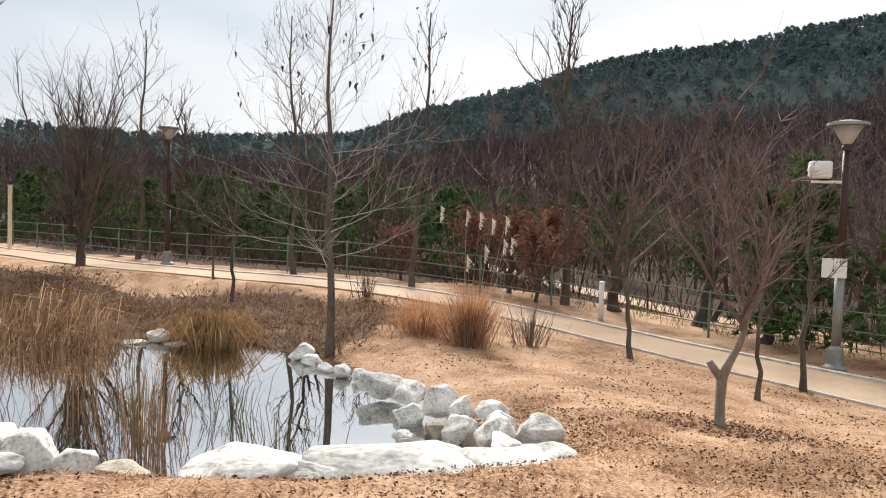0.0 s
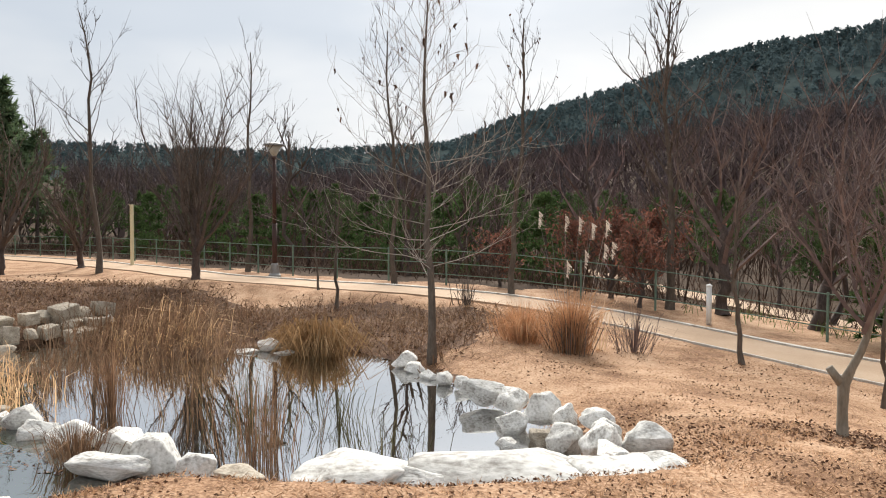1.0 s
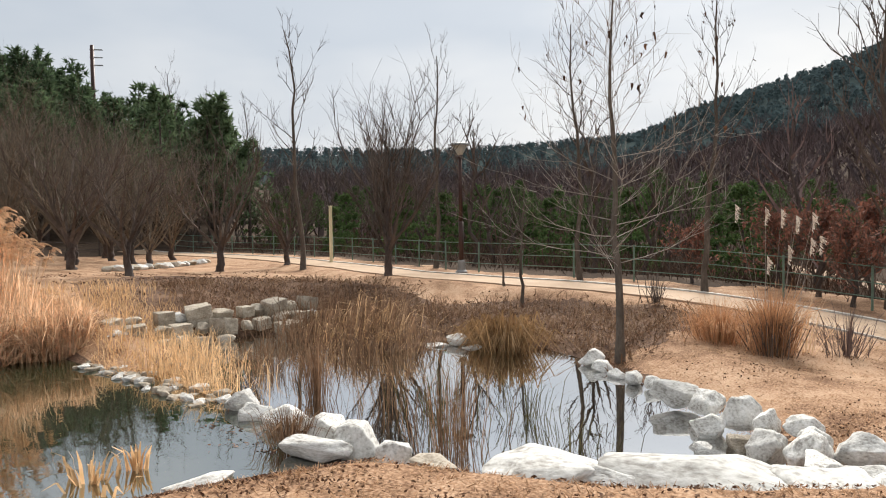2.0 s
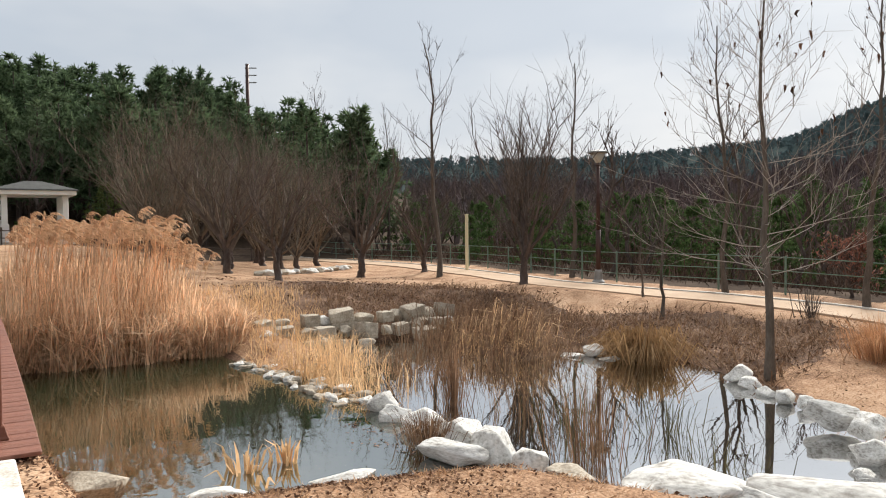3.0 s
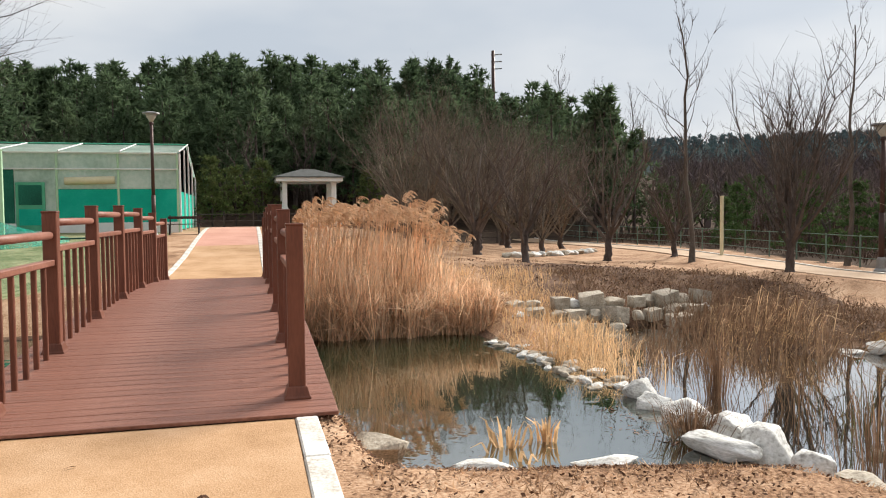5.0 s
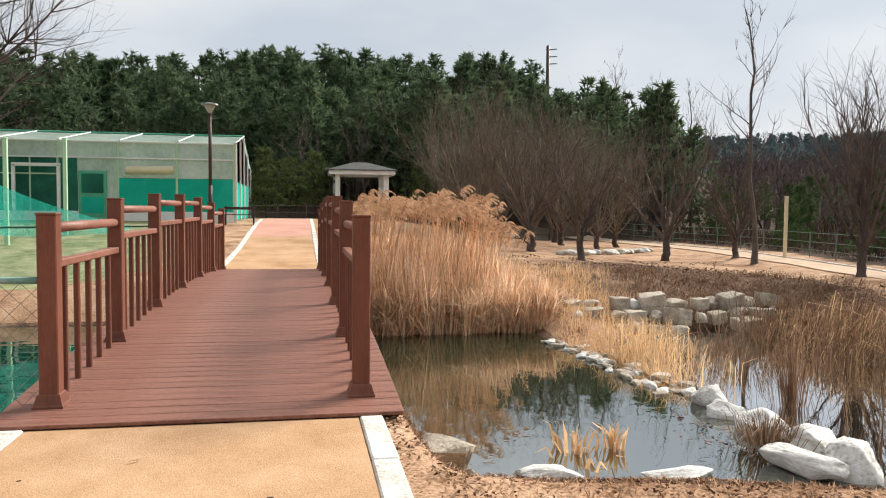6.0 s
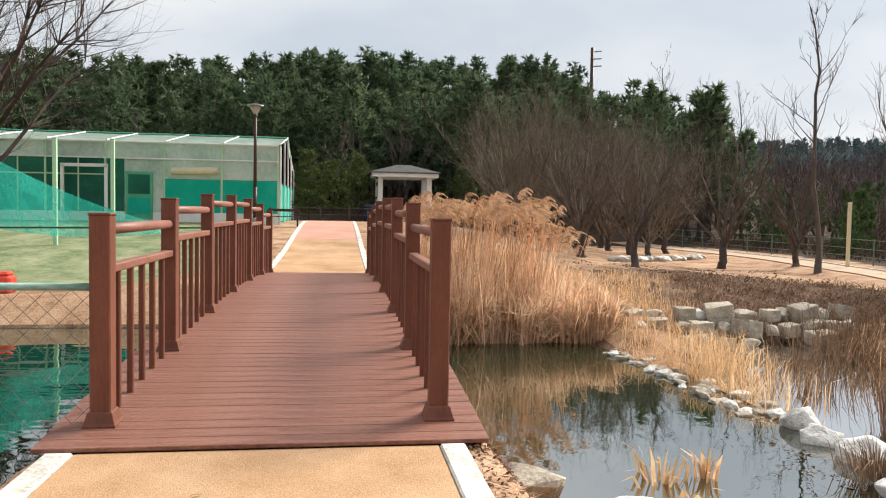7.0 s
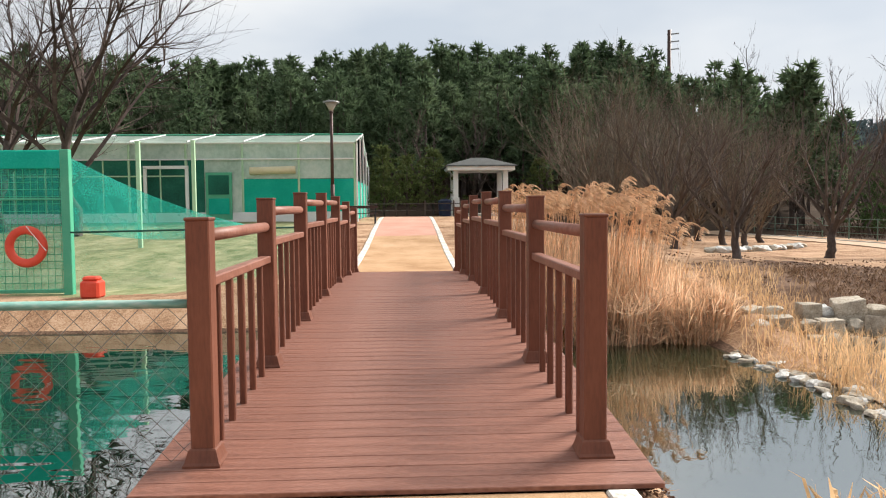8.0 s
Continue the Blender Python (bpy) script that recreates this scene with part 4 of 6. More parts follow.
rng = np.random.default_rng(77)
reeds = scatter(rng, 12500, -19.0, -14.0, 0.5, 4.9, lambda x, y: smooth(-14.1, -14.8, x - 0.35 * waves(x, y, 0.4)) * smooth(0.45, 0.75, y) * smooth(5.0, 4.0, y + 0.25 * (x + 16)) * (0.45 + 0.55 * waves(x, y, 0.45)))
reed_top = 1.20 + 0.16 * waves(reeds[:, 0], reeds[:, 1], 0.5) + 0.16 * waves(reeds[:, 0], reeds[:, 1], 0.17) - 1.15 * smooth(3.1, 4.8, reeds[:, 1] + 0.12 * (reeds[:, 0] + 15))
bed("reed_bed", "dense bed of tall dry straw-coloured reeds beside the footbridge", "reeds", reeds, (reed_top - np.maximum(lie(reeds[:, 0], reeds[:, 1]), WATER)) * rng.uniform(0.35, 1.0, len(reeds)) ** 0.6, M_REED, rng, (0.012, 0.030), 0.15, 0.35, plume=0.02)
front = scatter(rng, 12000, -15.6, -13.9, 0.5, 4.7, lambda x, y: smooth(-14.0, -14.6, x - 0.3 * waves(x, y, 0.35)))
bed("reed_leaves", "bent straw-coloured reed leaves along the bed's edge", "reeds", front, 1.15 - 0.35 * smooth(3.0, 4.6, front[:, 1]), M_REED, rng, (0.014, 0.034), 0.82, 1.0)
bent = scatter(rng, 2600, -15.3, -14.0, 0.5, 4.7, lambda x, y: smooth(-14.0, -14.5, x - 0.3 * waves(x, y, 0.35)))
bed("broken_reed_leaves", "broken pale reed leaves hanging over the water", "reeds", bent, 0.75 - 0.2 * smooth(3.0, 4.6, bent[:, 1]), M_PLUME, rng, (0.016, 0.036), 0.95, 1.2, tilt=(0.18, 0.0))
low = scatter(rng, 9000, -18.5, -8.8, 4.0, 7.4, lambda x, y: smooth(4.35, 4.75, y) * smooth(6.7 + 0.0 * x, 5.4, y + 0.22 * (x + 12)) * smooth(-8.6, -11.0, x) * (0.5 + 0.5 * waves(x, y, 0.5)))
bed("dry_grass", "loose dry straw grass along the dam", "grass", low, 0.68 - 0.15 * smooth(-12, -9.5, low[:, 0]) - 0.30 * smooth(-12.5, -14, low[:, 0]), M_STRAW_PALE, rng, (0.008, 0.018), 0.82, 0.8)
thick = scatter(rng, 5000, -14.5, -8.8, 7.4, 13.2, lambda x, y: bank_cover(x, y) * smooth(-9.0, -10.4, x + 0.2 * (y - 9)) * smooth(12.6, 10.0, y) * (0.45 + 0.6 * waves(x, y, 0.55)))
bed("brown_brush", "tangled brown dead grass and stalks on the pond's far bank", "brush", thick, 0.70 - 0.42 * smooth(9.0, 11.0, thick[:, 1]), M_BRUSH, rng, (0.010, 0.022), 1.0, 0.9)
hump = scatter(rng, 2300, -13.8, -9.6, 7.2, 10.2, lambda x, y: smooth(1.0, 0.3, np.hypot((x + 11.8) / 1.8, (y - 8.7) / 1.3)) * (0.55 + 0.5 * waves(x, y, 0.3)))
bed("tall_dry_grass", "tall brown marsh grass leaning over the water", "grass", hump, 0.85 + 0.22 * waves(hump[:, 0], hump[:, 1], 0.35), M_MARSH, rng, (0.010, 0.024), 0.85, 1.1, tilt=(0.12, 0.14))
hump = scatter(rng, 900, -13.4, -9.4, 7.5, 10.2, lambda x, y: smooth(1.0, 0.35, np.hypot((x + 11.5) / 1.9, (y - 8.8) / 1.2)))
bed("pale_dry_grass", "long pale bent stalks lying over the marsh grass", "grass", hump, 1.0, M_STRAW_PALE, rng, (0.006, 0.014), 1.05, 1.4, tilt=(0.16, 0.22))
mat = scatter(rng, 12000, -18.5, -6.2, 7.6, 14.2, lambda x, y: bank_cover(x, y) * (0.45 + 0.6 * waves(x, y, 0.5)) * smooth(0.1, 0.4, edge_distance(x, y, POND_R)))
bed("matted_stalks", "matted bent tan stalks over the brown bank", "brush", mat, 0.40, M_MARSH, rng, (0.006, 0.016), 1.05, 1.0)
scrub = scatter(rng, 19000, -19.5, -5.8, 7.4, 15.0, lambda x, y: bank_cover(x, y) * (0.6 + 0.5 * waves(x, y, 0.4)) * smooth(0.1, 0.4, edge_distance(x, y, POND_R)))
bed("bank_scrub", "low matted brown stalks and leaf litter on the bank", "brush", scrub, 0.36, M_BRUSH, rng, (0.010, 0.026), 1.05, 0.7)


dam = scatter(rng, 2200, -13.6, -8.6, 4.25, 5.0, lambda x, y: 0.45 + 0.5 * waves(x, y, 0.3))
bed("dam_straw", "short trampled straw among the stones of the dam", "grass", dam, 0.24, M_STRAW_PALE, rng, (0.006, 0.014), 1.05, 0.8)


def tuft(x, y, spread, height, n, mat, label, name="grass_tuft", lean=0.4, seed=1, z=None, width=(0.006, 0.012), thin_base=0.35, group="", arch=0.0):
    """One clump of dry grass as a thing of its own."""
    r = np.random.default_rng(seed)
    a, d = r.uniform(0, 6.283, n), np.abs(r.normal(0, 1, n))
    base_z = (max(ground_at(x, y), WATER - 0.03) if z is None else z) - 0.02
    root = np.column_stack([np.cos(a) * d * spread * thin_base, np.sin(a) * d * spread * thin_base, np.zeros(n)])
    h = height * r.uniform(0.55, 1.05, n)
    out = np.minimum(np.abs(r.normal(0, lean, n)) + d * 0.12, 0.9) * h
    tip = root + np.column_stack([np.cos(a) * out, np.sin(a) * out, np.sqrt(np.clip(h * h - out * out, 0.01, None))])
    bend = np.column_stack([-np.cos(a) * out * 0.12, -np.sin(a) * out * 0.12, 0.08 * h + 0.28 * out])
    if arch:
        fall = arch * r.uniform(0.1, 1.0, n) * tip[:, 2]
        tip[:, 2] -= fall
        bend[:, 2] += 0.62 * fall
    v, f = blades(root, tip, bend, r.uniform(*width, n), r)
    return tagged(put(name, fast_mesh(name, v, f, mat), at=pose(x, y, base_z)), label, "grass", group, kind="stuff")


tuft(-8.95, 10.25, 0.7, 1.0, 420, M_STRAW, "bushy straw-coloured grass clump at the water's edge", lean=0.75, seed=2, arch=1.0, width=(0.012, 0.026))
tuft(-9.55, 10.4, 0.6, 0.85, 380, M_STRAW, "bushy straw-coloured grass clump at the water's edge", lean=0.75, seed=3, arch=1.0, width=(0.012, 0.026))
tuft(-5.85, 12.1, 0.75, 0.80, 900, M_TUFT, "rounded rust-coloured ornamental grass on the lawn", lean=0.7, seed=4)
tuft(-4.85, 11.9, 0.50, 1.15, 800, M_TUFT, "upright rust-coloured ornamental grass on the lawn", lean=0.42, seed=5)
tuft(-4.85, 11.9, 0.6, 0.9, 160, M_TWIG, "bare brown stems at the foot of ornamental grass", "bare_shrub", lean=0.5, seed=6, width=(0.010, 0.018))
tuft(-4.1, 12.9, 0.6, 0.95, 90, M_TWIG_PALE2, "small bare shrub with arching brown stems", "bare_shrub", lean=0.8, seed=7, width=(0.010, 0.018))
tuft(-8.35, 14.2, 0.35, 0.8, 50, M_TWIG, "small bare shrub with arching brown stems", "bare_shrub", lean=0.5, seed=8, width=(0.010, 0.02))
tuft(-4.6, 12.5, 0.3, 1.15, 26, M_PLUME, "few pale arching plume grass stems", lean=0.75, seed=9, width=(0.008, 0.016))


def plume_grass():
    r = np.random.default_rng(12)
    x, y = -5.0, 12.3
    thing = empty("plume_grass", pose(x, y, ground_at(x, y) - 0.02), "tall plume grass with pale feathery heads", "grass")
    n = 13
    root = r.normal(0, 0.12, (n, 3)) * [1, 1, 0]
    tip = root + np.column_stack([r.normal(0, 0.30, n), r.normal(0, 0.30, n), r.uniform(1.3, 2.3, n)])
    v, f = prisms(root, tip, np.full(n, 0.005), np.full(n, 0.003), 4)
    put("stems", fast_mesh("stems", v, f, M_TWIG_PALE), thing)
    for k in range(9):
        reps = 60
        s = r.uniform(0, 1, (reps, 1))
        p = tip[k] + np.array([[0, 0, -0.30]]) * s + [0, 0, 0.12]
        q = p + r.normal(0, 0.024, (reps, 3)) + np.array([0.07, 0.0, -0.07]) * (1.2 - s)
        v, f = blades(p, q, r.normal(0, 0.005, (reps, 3)), np.full(reps, 0.016), r)
        put("plume", fast_mesh("plume", v, f, M_PLUME_PALE), thing, "pale feathery seed head")


plume_grass()


def reed_heads():
    """Tall reed stems with drooping feathery heads above the bed."""
    r = np.random.default_rng(31)
    n = 560
    x, y = r.uniform(-18.2, -14.6, n), r.uniform(0.6, 4.3, n)
    clump = waves(x, y, 0.28)
    ok = (y + 0.10 * (x + 15) < 3.9) & (clump + r.normal(0, 0.35, n) > -0.15)
    x, y, clump = x[ok], y[ok], clump[ok]
    n = len(x)
    top = 1.62 + 0.24 * clump + r.normal(0, 0.13, n) - 0.75 * smooth(2.9, 4.3, y)
    root = np.column_stack([x, y, np.full(n, 0.2)])
    tip = np.column_stack([x + r.normal(0.1, 0.14, n), y + r.normal(0.14, 0.12, n), top])
    v, f = prisms(root, tip, np.full(n, 0.006), np.full(n, 0.004), 3)
    tagged(put("reed_stems", fast_mesh("reed_stems", v, f, M_REED)), "thin tall reed stems", "reeds", kind="stuff")
    # each head rises, then nods over to one side; its hairs hang along that line
    reps = 84
    s = r.uniform(0, 1, (n, reps, 1))
    side = np.column_stack([r.normal(0.04, 0.05, n), r.normal(0.17, 0.06, n), np.zeros(n)])[:, None, :]
    long = r.uniform(0.30, 0.46, n)[:, None, None]
    p = tip[:, None, :] + np.array([0, 0, 1.0]) * long * (s - 0.75 * s ** 3 - 0.35) + side * s ** 2 * 1.3
    q = p + side * (0.15 + 0.55 * (1 - s)) + r.normal(0, 0.022, (n, reps, 3)) * (1.25 - s) + np.array([0, 0, -0.045])
    v, f = blades(p.reshape(-1, 3), q.reshape(-1, 3), r.normal(0, 0.006, (n * reps, 3)), r.uniform(0.008, 0.022, n * reps), r)
    tagged(put("reed_plumes", fast_mesh("reed_plumes", v, f, M_PLUME)), "feathery pale drooping seed heads above the reeds", "reed plumes", kind="stuff")


reed_heads()
# reeds standing in the ponds
tuft(-8.25, 5.65, 0.30, 1.0, 130, M_MARSH, "clump of upright tan reeds in the shallow water", "reed_clump", lean=0.12, seed=13, z=WATER, width=(0.008, 0.014))
tuft(-5.35, 5.35, 0.46, 1.05, 62, M_MARSH, "thin upright reddish reeds standing in water", "reed_clump", lean=0.10, seed=14, z=WATER, width=(0.006, 0.011), thin_base=0.5)
tuft(-5.6, 5.75, 0.55, 0.95, 60, M_BRUSH, "thin upright brown reeds standing in water", "reed_clump", lean=0.16, seed=15, z=WATER, width=(0.006, 0.011), thin_base=0.5)
tuft(-7.4, 6.2, 0.75, 0.7, 75, M_BRUSH, "sparse broken brown reeds standing in water", "reed_clump", lean=0.35, seed=16, z=WATER, width=(0.006, 0.012), thin_base=0.55)
tuft(-6.5, 6.3, 0.8, 0.75, 70, M_SEDGE, "dark green-brown sedge standing in water", "reed_clump", lean=0.32, seed=17, z=WATER, width=(0.006, 0.012), thin_base=0.55)
tuft(-5.6, 6.9, 0.6, 0.7, 50, M_SEDGE, "dark green-brown sedge standing in water", "reed_clump", lean=0.4, seed=18, z=WATER, width=(0.006, 0.012), thin_base=0.5)
tuft(-4.4, 6.3, 0.8, 0.5, 60, M_SEDGE, "sparse sedge standing in water", "reed_clump", lean=0.55, seed=19, z=WATER, width=(0.005, 0.010), thin_base=0.5)
tuft(-7.0, 2.35, 0.5, 0.34, 26, M_STRAW_PALE, "broken stubs of straw reeds at the green pond's edge", "reed_clump", lean=0.6, seed=20, z=WATER, width=(0.02, 0.05))
tuft(-7.1, 2.8, 0.3, 0.31, 26, M_STRAW_PALE, "broken stubs of straw reeds at the green pond's edge", "reed_clump", lean=0.4, seed=21, z=WATER, width=(0.02, 0.05))
tuft(-6.85, 4.35, 0.5, 0.42, 260, M_BRUSH, "low dark brown scrub on the stone dam", "brush_clump", lean=0.7, seed=22, z=WATER + 0.05)
tuft(-10.3, 6.2, 0.7, 0.5, 170, M_BRUSH, "sparse broken brown reeds standing in water", "reed_clump", lean=0.4, seed=23, z=WATER, width=(0.006, 0.012), thin_base=0.6)
tuft(-11.6, 6.6, 0.8, 0.45, 170, M_BRUSH, "sparse broken brown reeds standing in water", "reed_clump", lean=0.5, seed=24, z=WATER, width=(0.006, 0.012), thin_base=0.6)


# ---- lamps, signs, poles ----
def street_lamp(x, y, height, label, extra=False, turn=0):
    thing = empty("street_lamp", pose(x, y, ground_at(x, y) - 0.03, 0, 0, turn), label, "lamp")
    part("base", lathe([(0.20, 0), (0.20, 0.10), (0.14, 0.16), (0.12, 0.42), (0.09, 0.48)], 16), M_METAL_GREY, thing, "flared grey base", soft=False)
    part("lower_shaft", tube(0.085, 0.085, 1.3, 12, pose(0, 0, 0.45)), M_METAL_GREY if extra else M_METAL_DARK, thing, soft=True)
    part("shaft", tube(0.07, 0.062, height - 2.1, 12, pose(0, 0, 1.7)), M_METAL_DARK, thing, "dark brown shaft", soft=True)
    part("collar", lathe([(0.09, height - 0.50), (0.09, height - 0.44), (0.06, height - 0.38)], 12), M_METAL_DARK, thing)
    part("shade", lathe([(0.06, height - 0.40), (0.10, height - 0.34), (0.25, height - 0.08)], 16), M_FROST, thing, "translucent funnel shade", soft=True)
    part("lid", lathe([(0.27, height - 0.08), (0.35, height - 0.07), (0.34, height - 0.02), (0.1, height + 0.03)], 16), M_METAL_GREY, thing, "flat round lid")
    if extra:
        part("bracket", rod((0.0, 0, 3.35), (-0.55, -0.05, 3.35), 0.025), M_WHITE, thing)
        cam_box = part("camera_housing", box(0.36, 0.22, 0.30, -0.42, -0.05, 3.56, 0.03), M_WHITE, thing, "white security camera housing")
        part("camera_eye", tube(0.08, 0.08, 0.2, 12, pose(-0.56, -0.1, 3.56, 90, 0, 0)), M_WHITE, thing, soft=True)
        part("notice", box(0.40, 0.03, 0.34, -0.12, -0.10, 1.85, 0.008), M_WHITE, thing, "white notice plate")
    return thing


street_lamp(0.80, 15.1, 4.4, "brown street lamp with a camera and notice plate", True, turn=12)
street_lamp(-17.5, 17.3, 4.3, "brown street lamp beside the park path")
street_lamp(-32.9, -4.03, 5.15, "brown street lamp beside the paved lane")

sign = empty("marker_post", pose(-26.3, 18.15, ground_at(-26.3, 18.15)), "slim pale yellow square post beside the path", "post")
part("shaft", box(0.11, 0.11, 2.4, 0, 0, 1.2, 0.01), M_YELLOW, sign)
part("cap", box(0.13, 0.13, 0.03, 0, 0, 2.41, 0.008), M_YELLOW, sign)
sign = empty("marker_post", pose(-4.0, 17.5, ground_at(-4.0, 17.5)), "short white post behind the park path", "post")
part("shaft", tube(0.06, 0.06, 0.85, 12), M_WHITE, sign, soft=True)
part("cap", lathe([(0.07, 0.85), (0.07, 0.88), (0.02, 0.91)], 12), M_WHITE, sign)


def fence_run():
    """Posts with three wires along the far side of the loop path."""
    line = offset(LOOP_LINE, 2.3)
    seg = np.linalg.norm(np.diff(line, axis=0), axis=1)
    s = np.concatenate([[0], np.cumsum(seg)])
    at = np.arange(3.0, s[-1], 2.0)
    px, py = np.interp(at, s, line[:, 0]), np.interp(at, s, line[:, 1])
    pz = lie(px, py)
    fence = empty("fence", pose(px[0], py[0], pz[0]), "low dark green post-and-wire fence behind the path", "fence")
    inv = fence.matrix_basis.inverted()
    me = bpy.data.meshes.new("post")
    bm = tube(0.028, 0.028, 1.05, 8)
    bm.to_mesh(me)
    bm.free()
    me.materials.append(M_FENCE)
    for x, y, z in zip(px, py, pz):
        put("post", me, fence, at=inv @ pose(x, y, z - 0.03))
    for h in (0.3, 0.62, 0.98):
        p = np.column_stack([px, py, pz + h])
        v, f = stem(p, np.full(len(p), 0.013), 4)
        put("wire", fast_mesh("wire", v, f, M_FENCE), fence, at=inv)


fence_run()


def utility_pole(x, y):
    thing = empty("utility_pole", pose(x, y, ground_at(x, y) - 0.1), "tall grey utility pole on the wooded hill", "pole")
    part("shaft", tube(0.22, 0.17, 11.7, 12), M_METAL_DARK, thing, soft=True)
    for z in (9.9, 10.6, 11.3):
        part("crossarm", box(1.1, 0.1, 0.1, 0.35, 0, z, 0.01), M_METAL_GREY, thing, at=pose(0, 0, 0, 0, 0, 60))


# ---- the gazebo ----
def gazebo(x, y):
    z = ground_at(x, y)
    thing = empty("gazebo", pose(x, y, z) @ Matrix.Scale(1.12, 4), "small white gazebo with a grey hipped roof", "gazebo")
    part("floor_slab", box(3.3, 3.3, 0.14, 0, 0, 0.03, 0.02), M_KERB, thing)
    for sx in (-1.28, 1.28):
        for sy in (-1.28, 1.28):
            col = part("column", box(0.26, 0.26, 2.28, sx, sy, 1.2, 0.02), M_WHITE, thing)
            part("plinth", box(0.36, 0.36, 0.9, sx, sy, 0.5, 0.02), M_WHITE, col)
    for a, b, cx, cy in ((3.5, 0.16, 0, 1.65), (3.5, 0.16, 0, -1.65), (0.16, 3.14, 1.67, 0), (0.16, 3.14, -1.67, 0)):
        part("fascia", box(a, b, 0.22, cx, cy, 2.42, 0.015), M_WHITE, thing)
    bm = lathe([(2.6, 2.52), (2.55, 2.58), (0.55, 3.02), (0.05, 3.05)], 4)
    bmesh.ops.rotate(bm, cent=(0, 0, 0), matrix=Matrix.Rotation(radians(45), 3, "Z"), verts=bm.verts)
    part("roof", bm, M_ROOF, thing, "grey shingle roof")
    part("bench", box(1.9, 0.4, 0.06, -0.1, 0.9, 0.5, 0.01), M_POST, thing)


gazebo(-46.5, 3.25)


# ---- the greenhouse behind green nets ----
def greenhouse():
    x0, x1, y1, y0 = -35.6, -45.5, -3.3, -33.0
    z = 0.93
    thing = empty("greenhouse", pose(x0, y1, z), "long plastic-covered greenhouse hung with green shade net", "greenhouse")
    inv = thing.matrix_basis.inverted()
    L = y1 - y0
    my = (y0 + y1) / 2
    part("base_wall", box(0.2, L, 0.62, x0, my, z + 0.12, 0.01), M_WHITE, thing, "low white base wall", at=inv)
    n = 12
    for i in range(n + 1):
        y = y1 - L * i / n
        part("frame_post", box(0.09, 0.09, 3.6, x0 + 0.02, y, z + 1.68, 0.01), M_PALEGREEN, thing, at=inv)
    for i in range(n):
        y = y1 - L * (i + 0.5) / n
        w = L / n - 0.10
        if i < 2:
            part("net_panel", box(0.05, w, 1.85, x0 + 0.03, y, z + 0.97, 0.01), M_GREENNET, thing, "bright green shade net", at=inv)
            if i == 1:
                part("rolled_sheet", rod((x0 + 0.12, y - 0.9, z + 2.25), (x0 + 0.12, y + 1.1, z + 2.3), 0.17, 10), M_YELLOW, thing, "rolled beige sheet", at=inv, soft=True)
        elif i == 2:
            part("wall_sheet", box(0.05, w, 2.34, x0, y, z + 1.60, 0.01), M_PLASTIC, thing, at=inv)
            part("window", box(0.06, 0.72, 2.30, x0 + 0.02, y - 0.80, z + 1.60, 0.01), M_NETDARK, thing, "dark netted opening", at=inv)
            door = part("door", box(0.07, 1.15, 2.1, x0 + 0.09, y + 0.2, z + 1.15, 0.01), M_GREENPAINT, thing, at=inv)
            part("door_pane", box(0.03, 0.9, 0.85, x0 + 0.135, y + 0.2, z + 1.65), M_NETDARK, door)
            part("door_pane", box(0.03, 0.9, 0.7, x0 + 0.135, y + 0.2, z + 0.7), M_GREENNET, door)
        else:
            part("window", box(0.05, w, 2.34, x0, y, z + 1.60, 0.01), M_NETDARK, thing, "dark netted opening", at=inv)
            part("transom", box(0.09, w, 0.06, x0 + 0.03, y, z + 2.05, 0.008), M_PALEGREEN, thing, at=inv)
            part("mullion", box(0.08, 0.06, 2.3, x0 + 0.03, y + 0.12, z + 1.60, 0.008), M_PALEGREEN, thing, at=inv)
        part("upper_sheet", box(0.04, w + 0.02, 0.71 if i >= 2 else 1.58, x0, y, z + (3.135 if i >= 2 else 2.70), 0.005), M_PLASTIC, thing, "clouded plastic sheet", at=inv)
    # a white framed doorway and slack plastic before the windows
    for y in (-10.6, -12.4):
        part("door_post", box(0.1, 0.14, 2.55, x0 + 0.35, y, z + 1.15, 0.01), M_WHITE, thing, at=inv)
    part("door_head", box(0.1, 1.95, 0.14, x0 + 0.35, -11.5, z + 2.42, 0.01), M_WHITE, thing, at=inv)
    part("eave_rail", box(0.10, L, 0.08, x0 + 0.04, my, z + 3.49, 0.01), M_WHITE, thing, at=inv)
    part("window_rail", box(0.08, L, 0.06, x0 + 0.06, my, z + 2.78, 0.01), M_WHITE, thing, at=inv)
    xm = (x0 + x1) / 2
    for name, xa, xb, low in (("roof_front", x0 + 0.15, xm, 3.51), ("roof_back", x1 - 0.15, xm, 2.92)):
        bm = bmesh.new()
        top = [bm.verts.new(c) for c in ((xa, y1 + 0.1, z + low), (xa, y0, z + low), (xb, y0, z + 4.28), (xb, y1 + 0.1, z + 4.28))]
        f = bm.faces.new(top)
        bmesh.ops.solidify(bm, geom=[f], thickness=0.04)
        part(name, bm, M_PLASTIC, thing, "translucent plastic roof", at=inv)
    for i in range(n + 1):
        y = y1 + 0.1 - L * i / n
        part("roof_rib", rod((x0 + 0.15, y, z + 3.56), (xm, y, z + 4.33), 0.03), M_WHITE, thing, at=inv)
    part("ridge_rail", rod((xm, y1 + 0.1, z + 4.33), (xm, y0, z + 4.33), 0.04), M_GREENPAINT, thing, at=inv)
    bm = bmesh.new()
    g = [bm.verts.new(c) for c in ((x0, y1, z + 1.8), (x1, y1, z + 1.8), (x1, y1, z + 2.9), (xm, y1, z + 4.24), (x0, y1, z + 3.5))]
    f = bm.faces.new(g)
